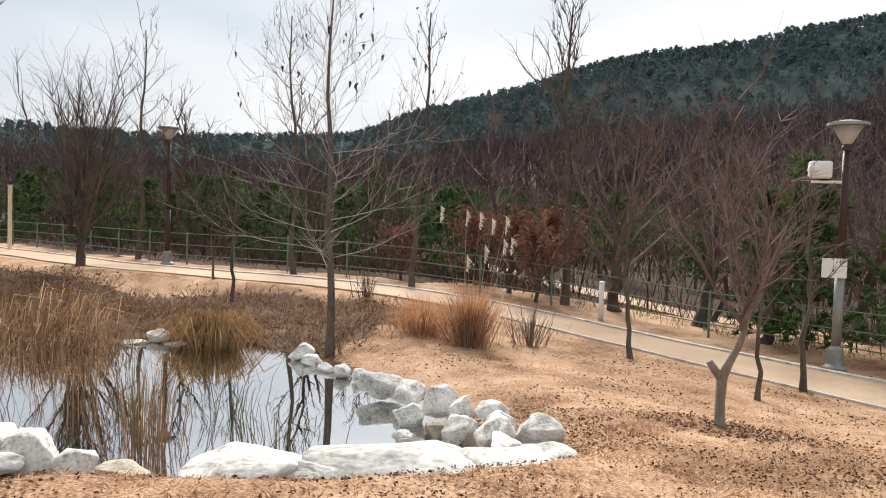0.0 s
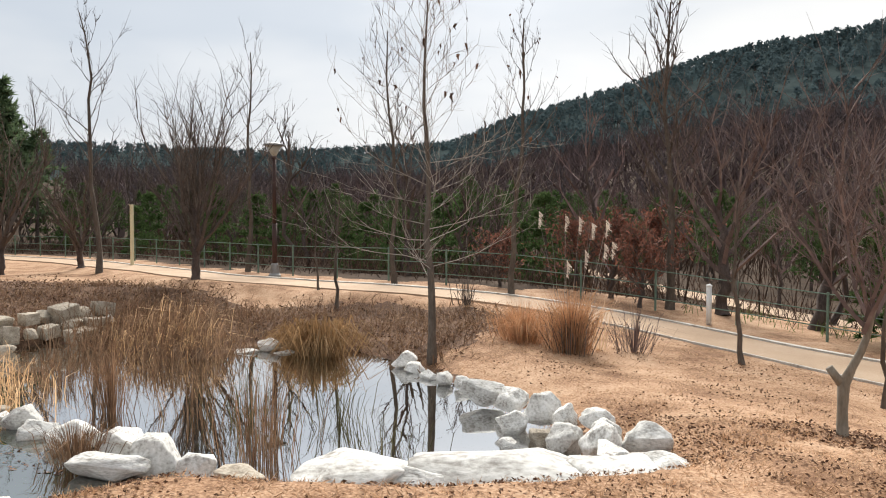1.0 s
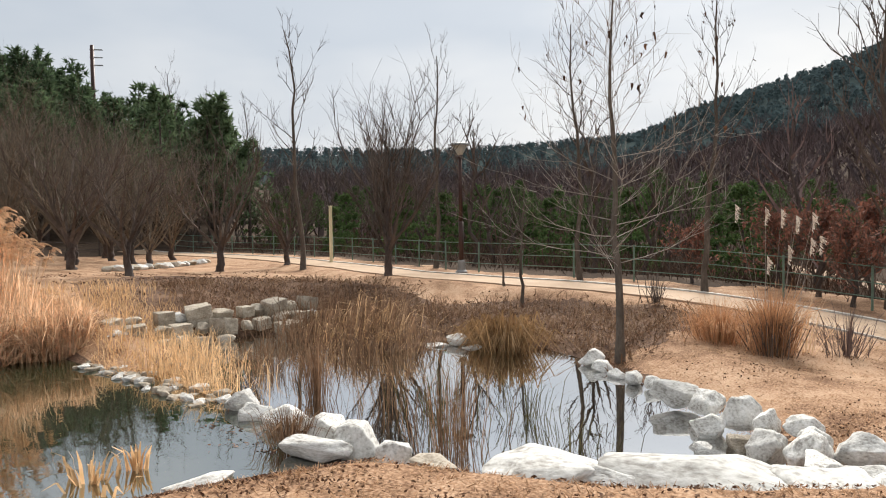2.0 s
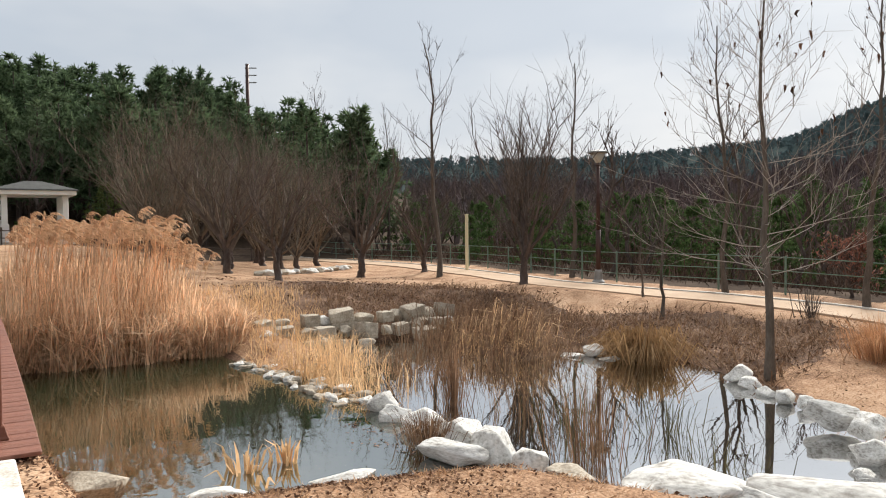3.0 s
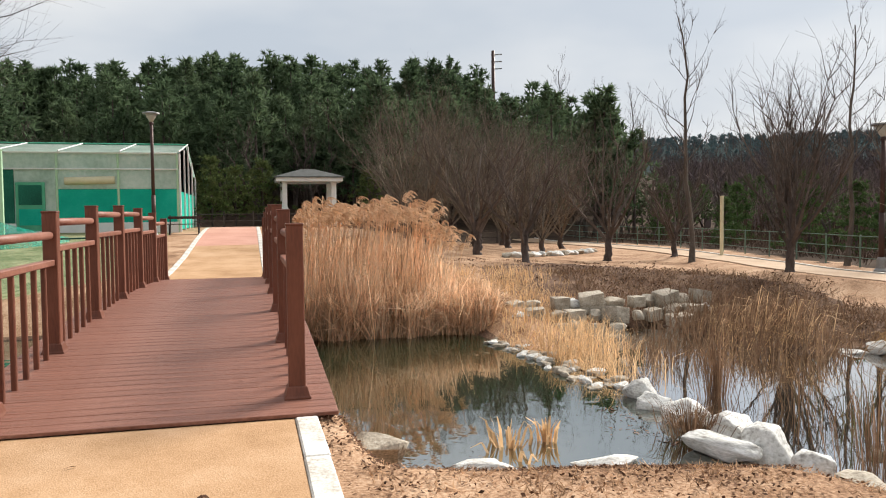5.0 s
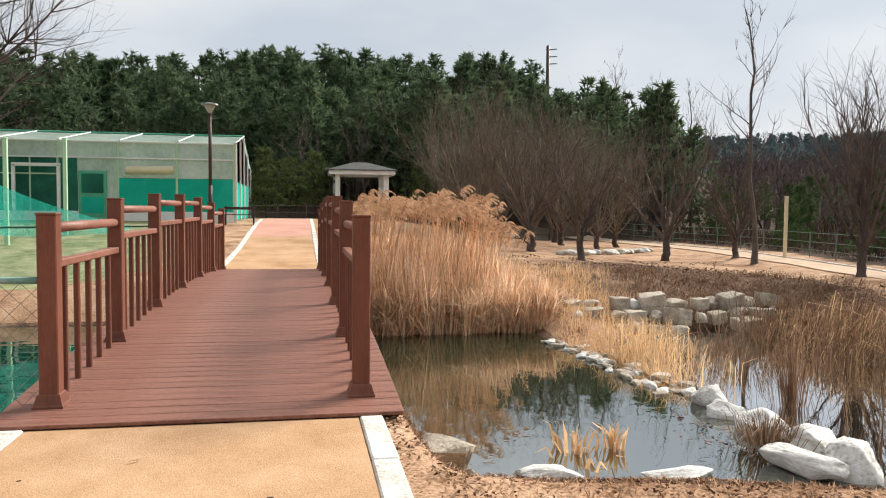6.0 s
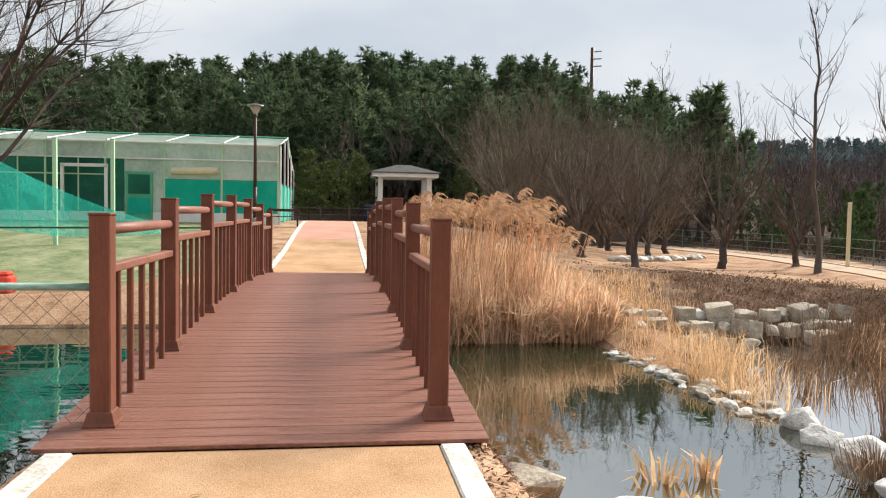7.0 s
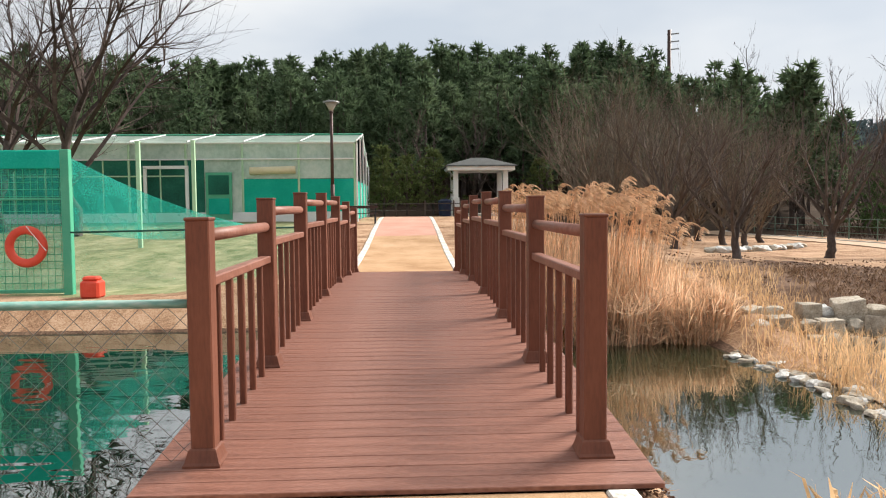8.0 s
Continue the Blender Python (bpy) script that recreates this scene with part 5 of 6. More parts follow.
    bmesh.ops.solidify(bm, geom=[f], thickness=0.04)
    part("gable_sheet", bm, M_PLASTIC, thing, "clouded plastic gable", at=inv)
    part("gable_net", box(9.8, 0.06, 1.75, xm, y1 + 0.03, z + 0.95, 0.01), M_GREENNET, thing, "bright green shade net", at=inv)
    for k in range(5):
        x, tall = x0 + (x1 - x0) * k / 4, (3.5, 3.87, 4.24, 3.57, 2.9)[k]
        part("gable_post", box(0.08, 0.08, tall + 0.12, x, y1 + 0.10, z + tall / 2 - 0.06, 0.01), M_WHITE, thing, at=inv)


greenhouse()


# ---- the netted enclosure on the green pond's far bank ----
def net_sheet(name, corners, mat, parent, at, step=0.09, wire=0.006, sag=0.0, label=""):
    """A net between four corners: two families of crossing strands."""
    a, b, c, d = [np.array(p, float) for p in corners]
    nu = max(2, int(max(np.linalg.norm(b - a), np.linalg.norm(c - d)) / step))
    nv = max(2, int(max(np.linalg.norm(d - a), np.linalg.norm(c - b)) / step))
    ps, qs = [], []

    def spot(u, v):
        p = a * (1 - u) * (1 - v) + b * u * (1 - v) + c * u * v + d * (1 - u) * v
        return p - np.array([0, 0, sag * 4 * u * (1 - u)])
    for i in range(nu + 1):
        for j in range(nv):
            ps.append(spot(i / nu, j / nv)), qs.append(spot(i / nu, (j + 1) / nv))
    for j in range(nv + 1):
        for i in range(nu):
            ps.append(spot(i / nu, j / nv)), qs.append(spot((i + 1) / nu, j / nv))
    v, f = prisms(ps, qs, np.full(len(ps), wire), np.full(len(ps), wire), 3)
    return put(name, fast_mesh(name, v, f, mat), parent, label, at)


def enclosure():
    x = -19.3
    ya, yb = -8.75, -10.55
    z = ground_at(x, ya)
    gate = empty("net_gate", pose(x, ya, z), "green framed mesh gate with a life ring on it", "gate")
    inv = gate.matrix_basis.inverted()
    for y in (ya, yb, yb - 1.9):
        part("frame_post", box(0.18, 0.2, 3.35, x, y, z + 1.65, 0.01), M_GREENPAINT, gate, at=inv)
    for h in (0.08, 3.25):
        part("frame_bar", box(0.10, 3.7, 0.08, x, (ya + yb - 1.9) / 2, z + h, 0.01), M_GREENPAINT, gate, at=inv)
    part("mesh", box(0.02, 3.5, 3.1, x - 0.02, (ya + yb - 1.9) / 2, z + 1.66), M_SHEER, gate, "sheer green mesh", at=inv)
    net_sheet("mesh", ((x, ya, z + 0.1), (x, yb - 1.9, z + 0.1), (x, yb - 1.9, z + 3.25), (x, ya, z + 3.25)), M_GREENPAINT, gate, inv, 0.16, 0.007)
    part("drape", box(0.05, 3.6, 0.42, x + 0.06, (ya + yb - 1.9) / 2, z + 3.10, 0.02), M_GREENNET, gate, "folded green net along the top", at=inv)
    part("mid_bar", box(0.06, 3.6, 0.05, x + 0.01, (ya + yb - 1.9) / 2, z + 2.2, 0.008), M_GREENPAINT, gate, at=inv)
    low = empty("low_net", pose(x, ya, z), "low thin green net on a rope along the bank", "net")
    low_inv = low.matrix_basis.inverted()
    ends = ((x + 0.1, ya + 0.1, z + 1.43), (-18.95, -2.75, ground_at(-18.95, -2.75) + 1.05))
    part("rope", rod(*ends, 0.022, 8), M_DARKGREEN, low, "dark green top rope", at=low_inv, soft=True)
    bm = bmesh.new()
    (ax, ay, az), (bx, by, bz) = ends
    f = bm.faces.new([bm.verts.new(c) for c in ((ax, ay, az), (bx, by, bz), (bx, by, ground_at(bx, by)), (ax, ay, z + 0.02))])
    bmesh.ops.solidify(bm, geom=[f], thickness=0.01)
    part("netting", bm, M_NETLOW, low, at=low_inv)
    ring = empty("life_ring", pose(x + 0.14, (ya + yb) / 2 + 0.02, z + 1.12, 0, 90, 0), "orange-red life ring hung on the gate", "life ring")
    bm = bmesh.new()
    R, r = 0.38, 0.10
    loops = [[bm.verts.new(((R + r * math.cos(b)) * math.cos(a), (R + r * math.cos(b)) * math.sin(a), r * 0.8 * math.sin(b))) for b in [k * 2 * math.pi / 10 for k in range(10)]] for a in [k * 2 * math.pi / 32 for k in range(32)]]
    for i in range(32):
        for k in range(10):
            bm.faces.new((loops[i][k], loops[(i + 1) % 32][k], loops[(i + 1) % 32][(k + 1) % 10], loops[i][(k + 1) % 10]))
    bmesh.ops.recalc_face_normals(bm, faces=bm.faces)
    part("body", bm, M_ORANGE, ring, soft=True)
    part("rope", rod((-0.46, 0.05, 0.07), (0.1, 0.47, 0.07), 0.012), M_WHITE, ring, "thin pale grab rope")
    box_at = ground_at(-18.6, -7.95)
    crate = empty("orange_box", pose(-18.6, -7.95, box_at), "orange-red plastic box on the bank", "box")
    part("body", box(0.42, 0.42, 0.40, 0, 0, 0.19, 0.05), M_ORANGE, crate)
    part("lid", box(0.30, 0.34, 0.10, 0.02, 0, 0.43, 0.04), M_ORANGE, crate)
    # green posts with a net slung from the gate
    for x2, y2 in ((-27.0, -9.8), (-29.5, -8.7)):
        zz = ground_at(x2, y2)
        p = empty("net_post", pose(x2, y2, zz), "pale green post of the netted enclosure", "post", "net posts")
        part("shaft", box(0.13, 0.13, 3.5, 0, 0, 1.72, 0.01), M_PALEGREEN, p)
        part("cap", box(0.16, 0.16, 0.04, 0, 0, 3.49, 0.01), M_PALEGREEN, p)
    net = empty("slung_net", pose(x, ya, z), "green net sloping down from the gate", "net")
    zb = ground_at(-24.0, -5.4)
    bm = bmesh.new()
    rows = [[bm.verts.new((x + (-24.0 - x) * u, ya + (-5.4 - ya) * u + 0.12 * v * math.sin(9 * u), (z + 3.2 - 1.75 * v) * (1 - u) + (zb + 0.95 - 0.12 * v) * u - 0.9 * u * (1 - u))) for v in (0, 0.33, 0.66, 1)] for u in [k / 24 for k in range(25)]]
    for ra, rb in zip(rows, rows[1:]):
        for k in range(3):
            bm.faces.new((ra[k], rb[k], rb[k + 1], ra[k + 1]))
    bmesh.ops.solidify(bm, geom=bm.faces[:], thickness=0.012)
    part("netting", bm, M_NETSLUNG, net, at=net.matrix_basis.inverted())


enclosure()


def near_fence():
    """Chain-link fence with a green top rail, running off from the bridge's end."""
    x, ya, yb = -5.93, -2.2, -9.5
    zt, zb = 1.02, -0.5
    fence = empty("chain_link_fence", pose(x, ya, zb), "chain-link fence with a green top rail beside the bridge", "fence")
    inv = fence.matrix_basis.inverted()
    part("top_rail", rod((x, ya, zt), (x, yb, zt), 0.026, 10), M_RAILTEAL, fence, at=inv, soft=True)
    for y in (-4.6, -7.2):
        part("post", rod((x - 0.03, y, min(ground_at(x, y), zb) - 0.5), (x - 0.03, y, zt), 0.022, 8), M_METAL_GREY, fence, at=inv, soft=True)
    step, ps, qs = 0.15, [], []
    c = yb - (zt - zb)
    while c < ya + (zt - zb):
        for d in (1, -1):
            # the strand y = c + d * (z - zb), cut to the panel
            lo, hi = sorted(((yb - c) / d, (ya - c) / d))
            lo, hi = max(lo, 0.0), min(hi, zt - zb)
            if hi - lo > 0.02:
                ps.append((x + 0.003 * d, c + d * lo, zb + lo)), qs.append((x + 0.003 * d, c + d * hi, zb + hi))
        c += step
    v, f = prisms(ps, qs, np.full(len(ps), 0.0022), np.full(len(ps), 0.0022), 3)
    put("wire_mesh", fast_mesh("wire_mesh", v, f, M_WIRE), fence, "grey diamond wire mesh", inv)


near_fence()


def park_bench(x, y, turn):
    b = empty("park_bench", pose(x, y, ground_at(x, y), 0, 0, turn), "dark park bench beside the paved lane", "bench")
    for k in range(3):
        part("seat_slat", box(1.4, 0.11, 0.035, 0, -0.14 + 0.14 * k, 0.44, 0.005), M_METAL_DARK, b)
    part("back_slat", box(1.4, 0.03, 0.12, 0, 0.24, 0.72, 0.005), M_METAL_DARK, b)
    for sx in (-0.6, 0.6):
        part("leg", box(0.06, 0.42, 0.44, sx, 0, 0.21, 0.005), M_BLACK, b)
        part("back_post", box(0.05, 0.04, 0.42, sx, 0.25, 0.62, 0.005), M_BLACK, b)


park_bench(-34.2, -2.95, 90)


def litter_bin(x, y):
    b = empty("litter_bin", pose(x, y, ground_at(x, y)), "dark blue litter bin standing beside the gazebo", "bin")
    part("body", lathe([(0.30, 0.0), (0.34, 0.06), (0.38, 0.78), (0.36, 0.80)], 16), M_BIN, b, soft=False)
    part("lid", lathe([(0.40, 0.80), (0.40, 0.86), (0.22, 0.96), (0.05, 0.99)], 16), M_BIN, b)


litter_bin(-44.3, 1.15)


def dark_fence():
    thing = empty("fence", pose(-43.5, -8.0, ground_at(-43.5, -8)), "low dark wooden fence at the end of the lane", "fence")
    inv = thing.matrix_basis.inverted()
    ys = np.arange(-3.2, 16.0, 1.6)
    for y in ys:
        part("post", box(0.08, 0.08, 0.95, -43.5, y, ground_at(-43.5, y) + 0.42, 0.01), M_BARK_DARK, thing, at=inv)
    for a, b in zip(ys, ys[1:]):
        for h in (0.35, 0.72):
            part("rail", rod((-43.5, a, ground_at(-43.5, a) + h), (-43.5, b, ground_at(-43.5, b) + h), 0.024, 6), M_BARK_DARK, thing, at=inv)


dark_fence()


# ---- woods ----
def pine_shape(rng, height, crown_r, tufts, needles, size, bare=0.22):
    """A pine: trunk and boughs, and needle sprays set in ragged layers."""
    lean = rng.normal(0, 0.03, 2)
    z = np.linspace(0, height * 0.95, 8)
    pts = np.column_stack([lean[0] * z, lean[1] * z, z])
    rad = np.linspace(height * 0.018, height * 0.004, 8)
    wood = stem(pts, rad, 5)
    layers = max(6, int(height * 1.5))
    cs, axes = [], []
    for k in range(tufts):
        f = (int(rng.uniform(0, layers)) + 0.5 + rng.normal(0, 0.16)) / layers
        f = min(max(f, 0.02), 1.0)
        h = height * (bare + (1 - bare) * f)
        reach = crown_r * (1 - f) ** 0.7 * rng.uniform(0.25, 1.12) + 0.08
        a = rng.uniform(0, 6.283)
        lump = 1 + 0.30 * math.sin(3 * a + layers * f * 2.0)
        cs.append((math.cos(a) * reach * lump + lean[0] * h, math.sin(a) * reach * lump + lean[1] * h, h + reach * 0.12 + rng.normal(0, 0.06 * crown_r)))
        axes.append((math.cos(a), math.sin(a), 0.7))
    c, ax = np.repeat(np.array(cs), needles, axis=0), np.repeat(np.array(axes), needles, axis=0)
    n = len(c)
    d = ax * 0.7 + rng.normal(0, 0.75, (n, 3))
    d /= np.linalg.norm(d, axis=1, keepdims=True)
    side = np.cross(d, rng.normal(size=(n, 3)))
    side /= np.linalg.norm(side, axis=1, keepdims=True)
    ln = size * rng.uniform(0.6, 1.2, (n, 1))
    w = ln * 0.17
    v = np.stack([c - side * w, c + side * w, c + d * ln], axis=1).reshape(-1, 3)
    return wood, (v, np.arange(n * 3).reshape(-1, 3))


def bare_shape(rng, **shape):
    trunk, rest = grow(rng, **shape)
    return stem([r[0] for r in trunk] + [trunk[-1][1]], [r[2] for r in trunk] + [trunk[-1][3]], 5), ribs(rest, 2.0)


def many(shapes, places, sizes, rng, sink=0.1):
    """All those trees in one pair of arrays: wood and foliage."""
    out = ([], [])
    x, y = places[:, 0], places[:, 1]
    z = lie(x, y) - sink
    for i in range(len(places)):
        s = shapes[int(rng.integers(len(shapes)))]
        a = rng.uniform(0, 6.283)
        c, sn, k = math.cos(a), math.sin(a), sizes[i]
        m = np.array([[c, -sn, 0], [sn, c, 0], [0, 0, 1]]) * k
        for (v, f), o in zip(s, out):
            o.append((v @ m.T + [x[i], y[i], z[i]], f))
    return merge(out[0]), merge(out[1])


def polar(rng, n, r0, r1, a0, a1):
    r = np.sqrt(rng.uniform(r0 * r0, r1 * r1, n))
    a = np.radians(rng.uniform(a0, a1, n))
    return np.column_stack([-r * np.cos(a), r * np.sin(a)])


def wood_stuff(name, label, shapes, places, sizes, rng, wood_mat, leaf_mat, category="woods"):
    w, l = many(shapes, places, sizes, rng)
    tagged(put(name + "_trunks", fast_mesh(name + "_trunks", *w, wood_mat)), "trunks of " + label, category, kind="stuff")
    tagged(put(name, fast_mesh(name, *l, leaf_mat)), label, category, kind="stuff")


rng = np.random.default_rng(5)
PINES = [pine_shape(np.random.default_rng(50 + i), 7.5, 2.2, 165, 9, 0.46) for i in range(5)]
# the pine hill behind the gazebo and the greenhouse
p = polar(rng, 490, 50, 86, -28, 27)
p = p[np.hypot(p[:, 0], p[:, 1]) > 50 + 5 * rng.random(len(p))]
wood_stuff("pine_wood", "dense dark green pines covering the low hill", PINES, p, rng.uniform(0.7, 1.3, len(p)), rng, M_BARK_DARK, M_PINE)
# brown undergrowth at the hill's foot
BARE = [bare_shape(np.random.default_rng(70 + i), height=5.5, r0=0.09, lead=0.75, limbs=13, low=0.2, limb=0.42, rise=(35, 70), twigs=7, twig=0.45, fine=2, bendup=0.4, wobble=0.02) for i in range(4)]
p = polar(rng, 130, 49.5, 60, -30, 45)
wood_stuff("bare_wood", "bare brown shrubs at the hill's foot", BARE, p, rng.uniform(0.5, 0.9, len(p)) + 0.5 * (rng.random(len(p)) > 0.85), rng, M_BARK_DARK, M_TWIG)
# bare russet woods in the valley and on the lower slopes
THIN = [bare_shape(np.random.default_rng(80 + i), height=7.0, r0=0.10, lead=0.8, limbs=11, low=0.25, limb=0.40, rise=(30, 68), twigs=6, twig=0.5, fine=2, bendup=0.4, wobble=0.02) for i in range(4)]
p = polar(rng, 400, 34, 90, 36, 125)
p = p[loop_gap(p[:, 0], p[:, 1]) > 9 + 12 * smooth(-12, -6, p[:, 0])]
wood_stuff("valley_wood", "bare russet-brown trees filling the valley", THIN, p, rng.uniform(0.42, 0.74, len(p)) + 0.3 * smooth(-8, 4, p[:, 0]), rng, M_BARK_DARK, M_TWIG_RED)
p = polar(rng, 150, 33, 75, 30, 92)
p = p[loop_gap(p[:, 0], p[:, 1]) > 10]
wood_stuff("valley_pines", "young green pines scattered among the bare trees of the valley", PINES, p, rng.uniform(0.34, 0.6, len(p)), rng, M_BARK_DARK, M_PINE_YOUNG)
FAR = [(prisms([[0, 0, 0]], [[0, 0, 4.5]], np.array([0.14]), np.array([0.06]), 4), ribs(grow(np.random.default_rng(90 + i), height=8.0, r0=0.16, lead=0.8, limbs=9, low=0.25, limb=0.42, rise=(30, 70), twigs=5, twig=0.5, fine=0, bendup=0.4, wobble=0.02)[1], 3.6)) for i in range(3)]
p = np.concatenate([polar(rng, 1150, 85, 240, 22, 112), polar(rng, 600, 240, 420, 22, 64)])
wood_stuff("slope_wood", "bare brown woods on the lower mountain slopes", FAR, p, rng.uniform(0.45, 0.8, len(p)) + 0.25 * smooth(-20, 20, p[:, 0]), rng, M_BARK_DARK, M_TWIG_FAR)


# dense bare brush over the lower slopes
p = polar(rng, 42000, 62, 215, 30, 118)
p = p[rng.random(len(p)) < 0.35 + 0.65 * smooth(60, 120, np.hypot(p[:, 0], p[:, 1]))]
k = len(p)
root = np.column_stack([p, lie(p[:, 0], p[:, 1]) - 0.1])
tall = rng.uniform(1.2, 4.2, k) * (0.75 + 0.35 * waves(p[:, 0], p[:, 1], 6.0))
tip = root + np.column_stack([rng.normal(0, 0.9, (k, 2)), tall])
tagged(put("slope_brush", fast_mesh("slope_brush", *blades(root, tip, rng.normal(0, 0.25, (k, 3)), rng.uniform(0.16, 0.5, k), rng), M_BRUSH_FAR)), "dense bare russet brush covering the lower slopes", "woods", kind="stuff")


def clump_shape(seed):
    r = np.random.default_rng(seed)
    n = 42
    c = r.normal(size=(n, 3))
    c /= np.linalg.norm(c, axis=1, keepdims=True)
    c = c * [2.3, 2.3, 3.0] * r.uniform(0.5, 1.0, (n, 1)) + [0, 0, 4.2]
    c[:, :2] *= np.clip(1.5 - c[:, 2:3] / 6.5, 0.3, 1.2)
    d = r.normal(size=(n, 3)) * 0.46
    s = r.normal(size=(n, 3)) * 0.46
    v = np.stack([c - d, c + s, c + d, c - s], axis=1).reshape(-1, 3)
    return prisms([[0, 0, 0]], [[0, 0, 3.5]], np.array([0.2]), np.array([0.1]), 4), (v, np.arange(n * 4).reshape(-1, 4))


CLUMPS = [clump_shape(s) for s in range(100, 105)]
p = polar(rng, 13500, 165, 420, 16, 125)
share = (smooth(200, 320, np.hypot(p[:, 0], p[:, 1])) * 0.9 + 0.2) * (0.3 + 0.7 * smooth(52, 66, np.degrees(np.arctan2(p[:, 1], -p[:, 0]))))
p = p[share > rng.random(len(p))]
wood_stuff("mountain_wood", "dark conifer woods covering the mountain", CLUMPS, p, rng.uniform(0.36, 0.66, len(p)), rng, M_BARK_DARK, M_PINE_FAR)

# single trees of the belt behind the fence
BELT = [[fast_mesh("trunk", *s[0], M_BARK_DARK, True), fast_mesh("crown", *s[1], M_TWIG)] for s in THIN + BARE]
BELT_RED = [[b[0], fast_mesh("crown", *s[1], M_TWIG_RED)] for b, s in zip(BELT, THIN + BARE)]
PINE_ME = [[fast_mesh("trunk", *s[0], M_BARK_DARK, True), fast_mesh("crown", *s[1], M_PINE_YOUNG)] for s in (pine_shape(np.random.default_rng(60 + i), 4.2, 1.25, 300, 16, 0.22, 0.03) for i in range(3))]
M_SHRUB = material("olive_green_foliage", [(0.060, 0.085, 0.026), (0.105, 0.135, 0.045), (0.165, 0.190, 0.075)], scale=0.6, fine=4.0, rough=0.8, bump=0, island=0.45, thin=0.25, spec=0.2)
SHRUB_ME = [[fast_mesh("trunk", *s[0], M_BARK_DARK, True), fast_mesh("crown", *s[1], M_SHRUB)] for s in (pine_shape(np.random.default_rng(65 + i), 4.2, 1.7, 260, 16, 0.24, 0.16) for i in range(3))]
PINE_BIG = [[fast_mesh("trunk", *s[0], M_BARK_DARK, True), fast_mesh("crown", *s[1], M_PINE)] for s in PINES[:2]]
line = offset(LOOP_LINE, 1.0)
seg = np.concatenate([[0], np.cumsum(np.linalg.norm(np.diff(line, axis=0), axis=1))])
k = 0
for s in np.arange(2.0, seg[-1], 0.78):
    back = [3.6, 7.5, 5.2, 10.5, 6.4, 13.0, 4.4, 16.0][k % 8] + rng.uniform(-0.6, 0.6)
    edge = offset(LOOP_LINE, 1.0 + back)
    x, y = float(np.interp(s, seg, edge[:, 0])), float(np.interp(s, seg, edge[:, 1]))
    if x > -7.5 and k % 3:
        k += 1
        continue
    green = (k % 5 in (1, 3)) and x < -9.5 or k % 11 == 5
    if green:
        stand("young_pine", PINE_ME[k % 3], x, y, "young green pine behind the path fence", "pine tree", turn=k * 67, size=float(rng.uniform(0.5, 0.85)), group="young pines")
    else:
        red = x > -12
        stand("bare_tree", (BELT_RED if red else BELT)[k % 8], x, y, "bare russet tree behind the path fence" if red else "bare brown tree behind the path fence", turn=k * 101, size=float(rng.uniform(0.55, 0.95)), group="trees behind the fence")
    k += 1

# tangled undergrowth behind the fence
r = np.random.default_rng(44)
u = scatter(r, 30000, -46, 6, 15, 40, lambda x, y: smooth(2.8, 4.0, loop_gap(x, y)) * smooth(17, 9, loop_gap(x, y)) * (0.3 + 0.7 * smooth(-5.5, -9.0, x)))
v = lie(u[:, 0], u[:, 1])
root = np.column_stack([u, v])
tip = root + np.column_stack([r.normal(0, 0.28, (len(u), 2)), r.uniform(0.35, 1.5, len(u)) * (0.6 + 0.4 * waves(u[:, 0], u[:, 1], 0.9))])
tagged(put("undergrowth", fast_mesh("undergrowth", *blades(root, tip, r.normal(0, 0.06, (len(u), 3)), r.uniform(0.012, 0.035, len(u)), r), M_UNDER)), "tangled dark brown undergrowth behind the fence", "undergrowth", kind="stuff")

u = polar(r, 16000, 27, 95, 36, 118)
gap = loop_gap(u[:, 0], u[:, 1])
u = u[(gap > 8) & (r.random(len(u)) < 0.35 + 0.65 * smooth(-9, -14, u[:, 0]) + 0.4 * smooth(10, 25, gap))]
root = np.column_stack([u, lie(u[:, 0], u[:, 1]) - 0.05])
tip = root + np.column_stack([r.normal(0, 0.45, (len(u), 2)), r.uniform(0.7, 2.6, len(u))])
tagged(put("far_undergrowth", fast_mesh("far_undergrowth", *blades(root, tip, r.normal(0, 0.15, (len(u), 3)), r.uniform(0.03, 0.09, len(u)), r), M_UNDER)), "tangled brown undergrowth in the valley woods", "undergrowth", kind="stuff")

# large dark trees beyond the path
T_DARK = [tree_meshes(120 + i, M_BARK_DARK, M_TWIG_PALE2, 1.3, height=5.4, r0=0.15, lead=0.5, limbs=11, low=0.3, limb=0.55, rise=(25, 60), twigs=11, twig=0.42, fine=4, bendup=0.3, wobble=0.014, taper=0.45, fan=0.42) for i in range(3)]
for i, (x, y, s) in enumerate([(-4.1, 19.2, 1.0), (-2.0, 19.0, 1.05), (-0.5, 17.6, 0.8), (1.4, 19.5, 0.9), (3.2, 18.2, 0.9)]):
    stand("dark_tree", T_DARK[i % 3], x, y, "large dark bare tree with spreading limbs beyond the path", turn=i * 77, size=s, group="dark trees")
T_POPLAR = tree_meshes(130, M_BARK, M_TWIG, 1.5, pods=26, height=7.6, r0=0.10, limbs=28, low=0.25, limb=0.30, rise=(25, 66), twigs=7, twig=0.42, fine=3, bendup=0.55, wobble=0.006, short=0.5, slim=0.36)
stand("tall_tree", T_POPLAR, -5.3, 18.9, "tall upright bare tree with dense ascending branches", turn=0)
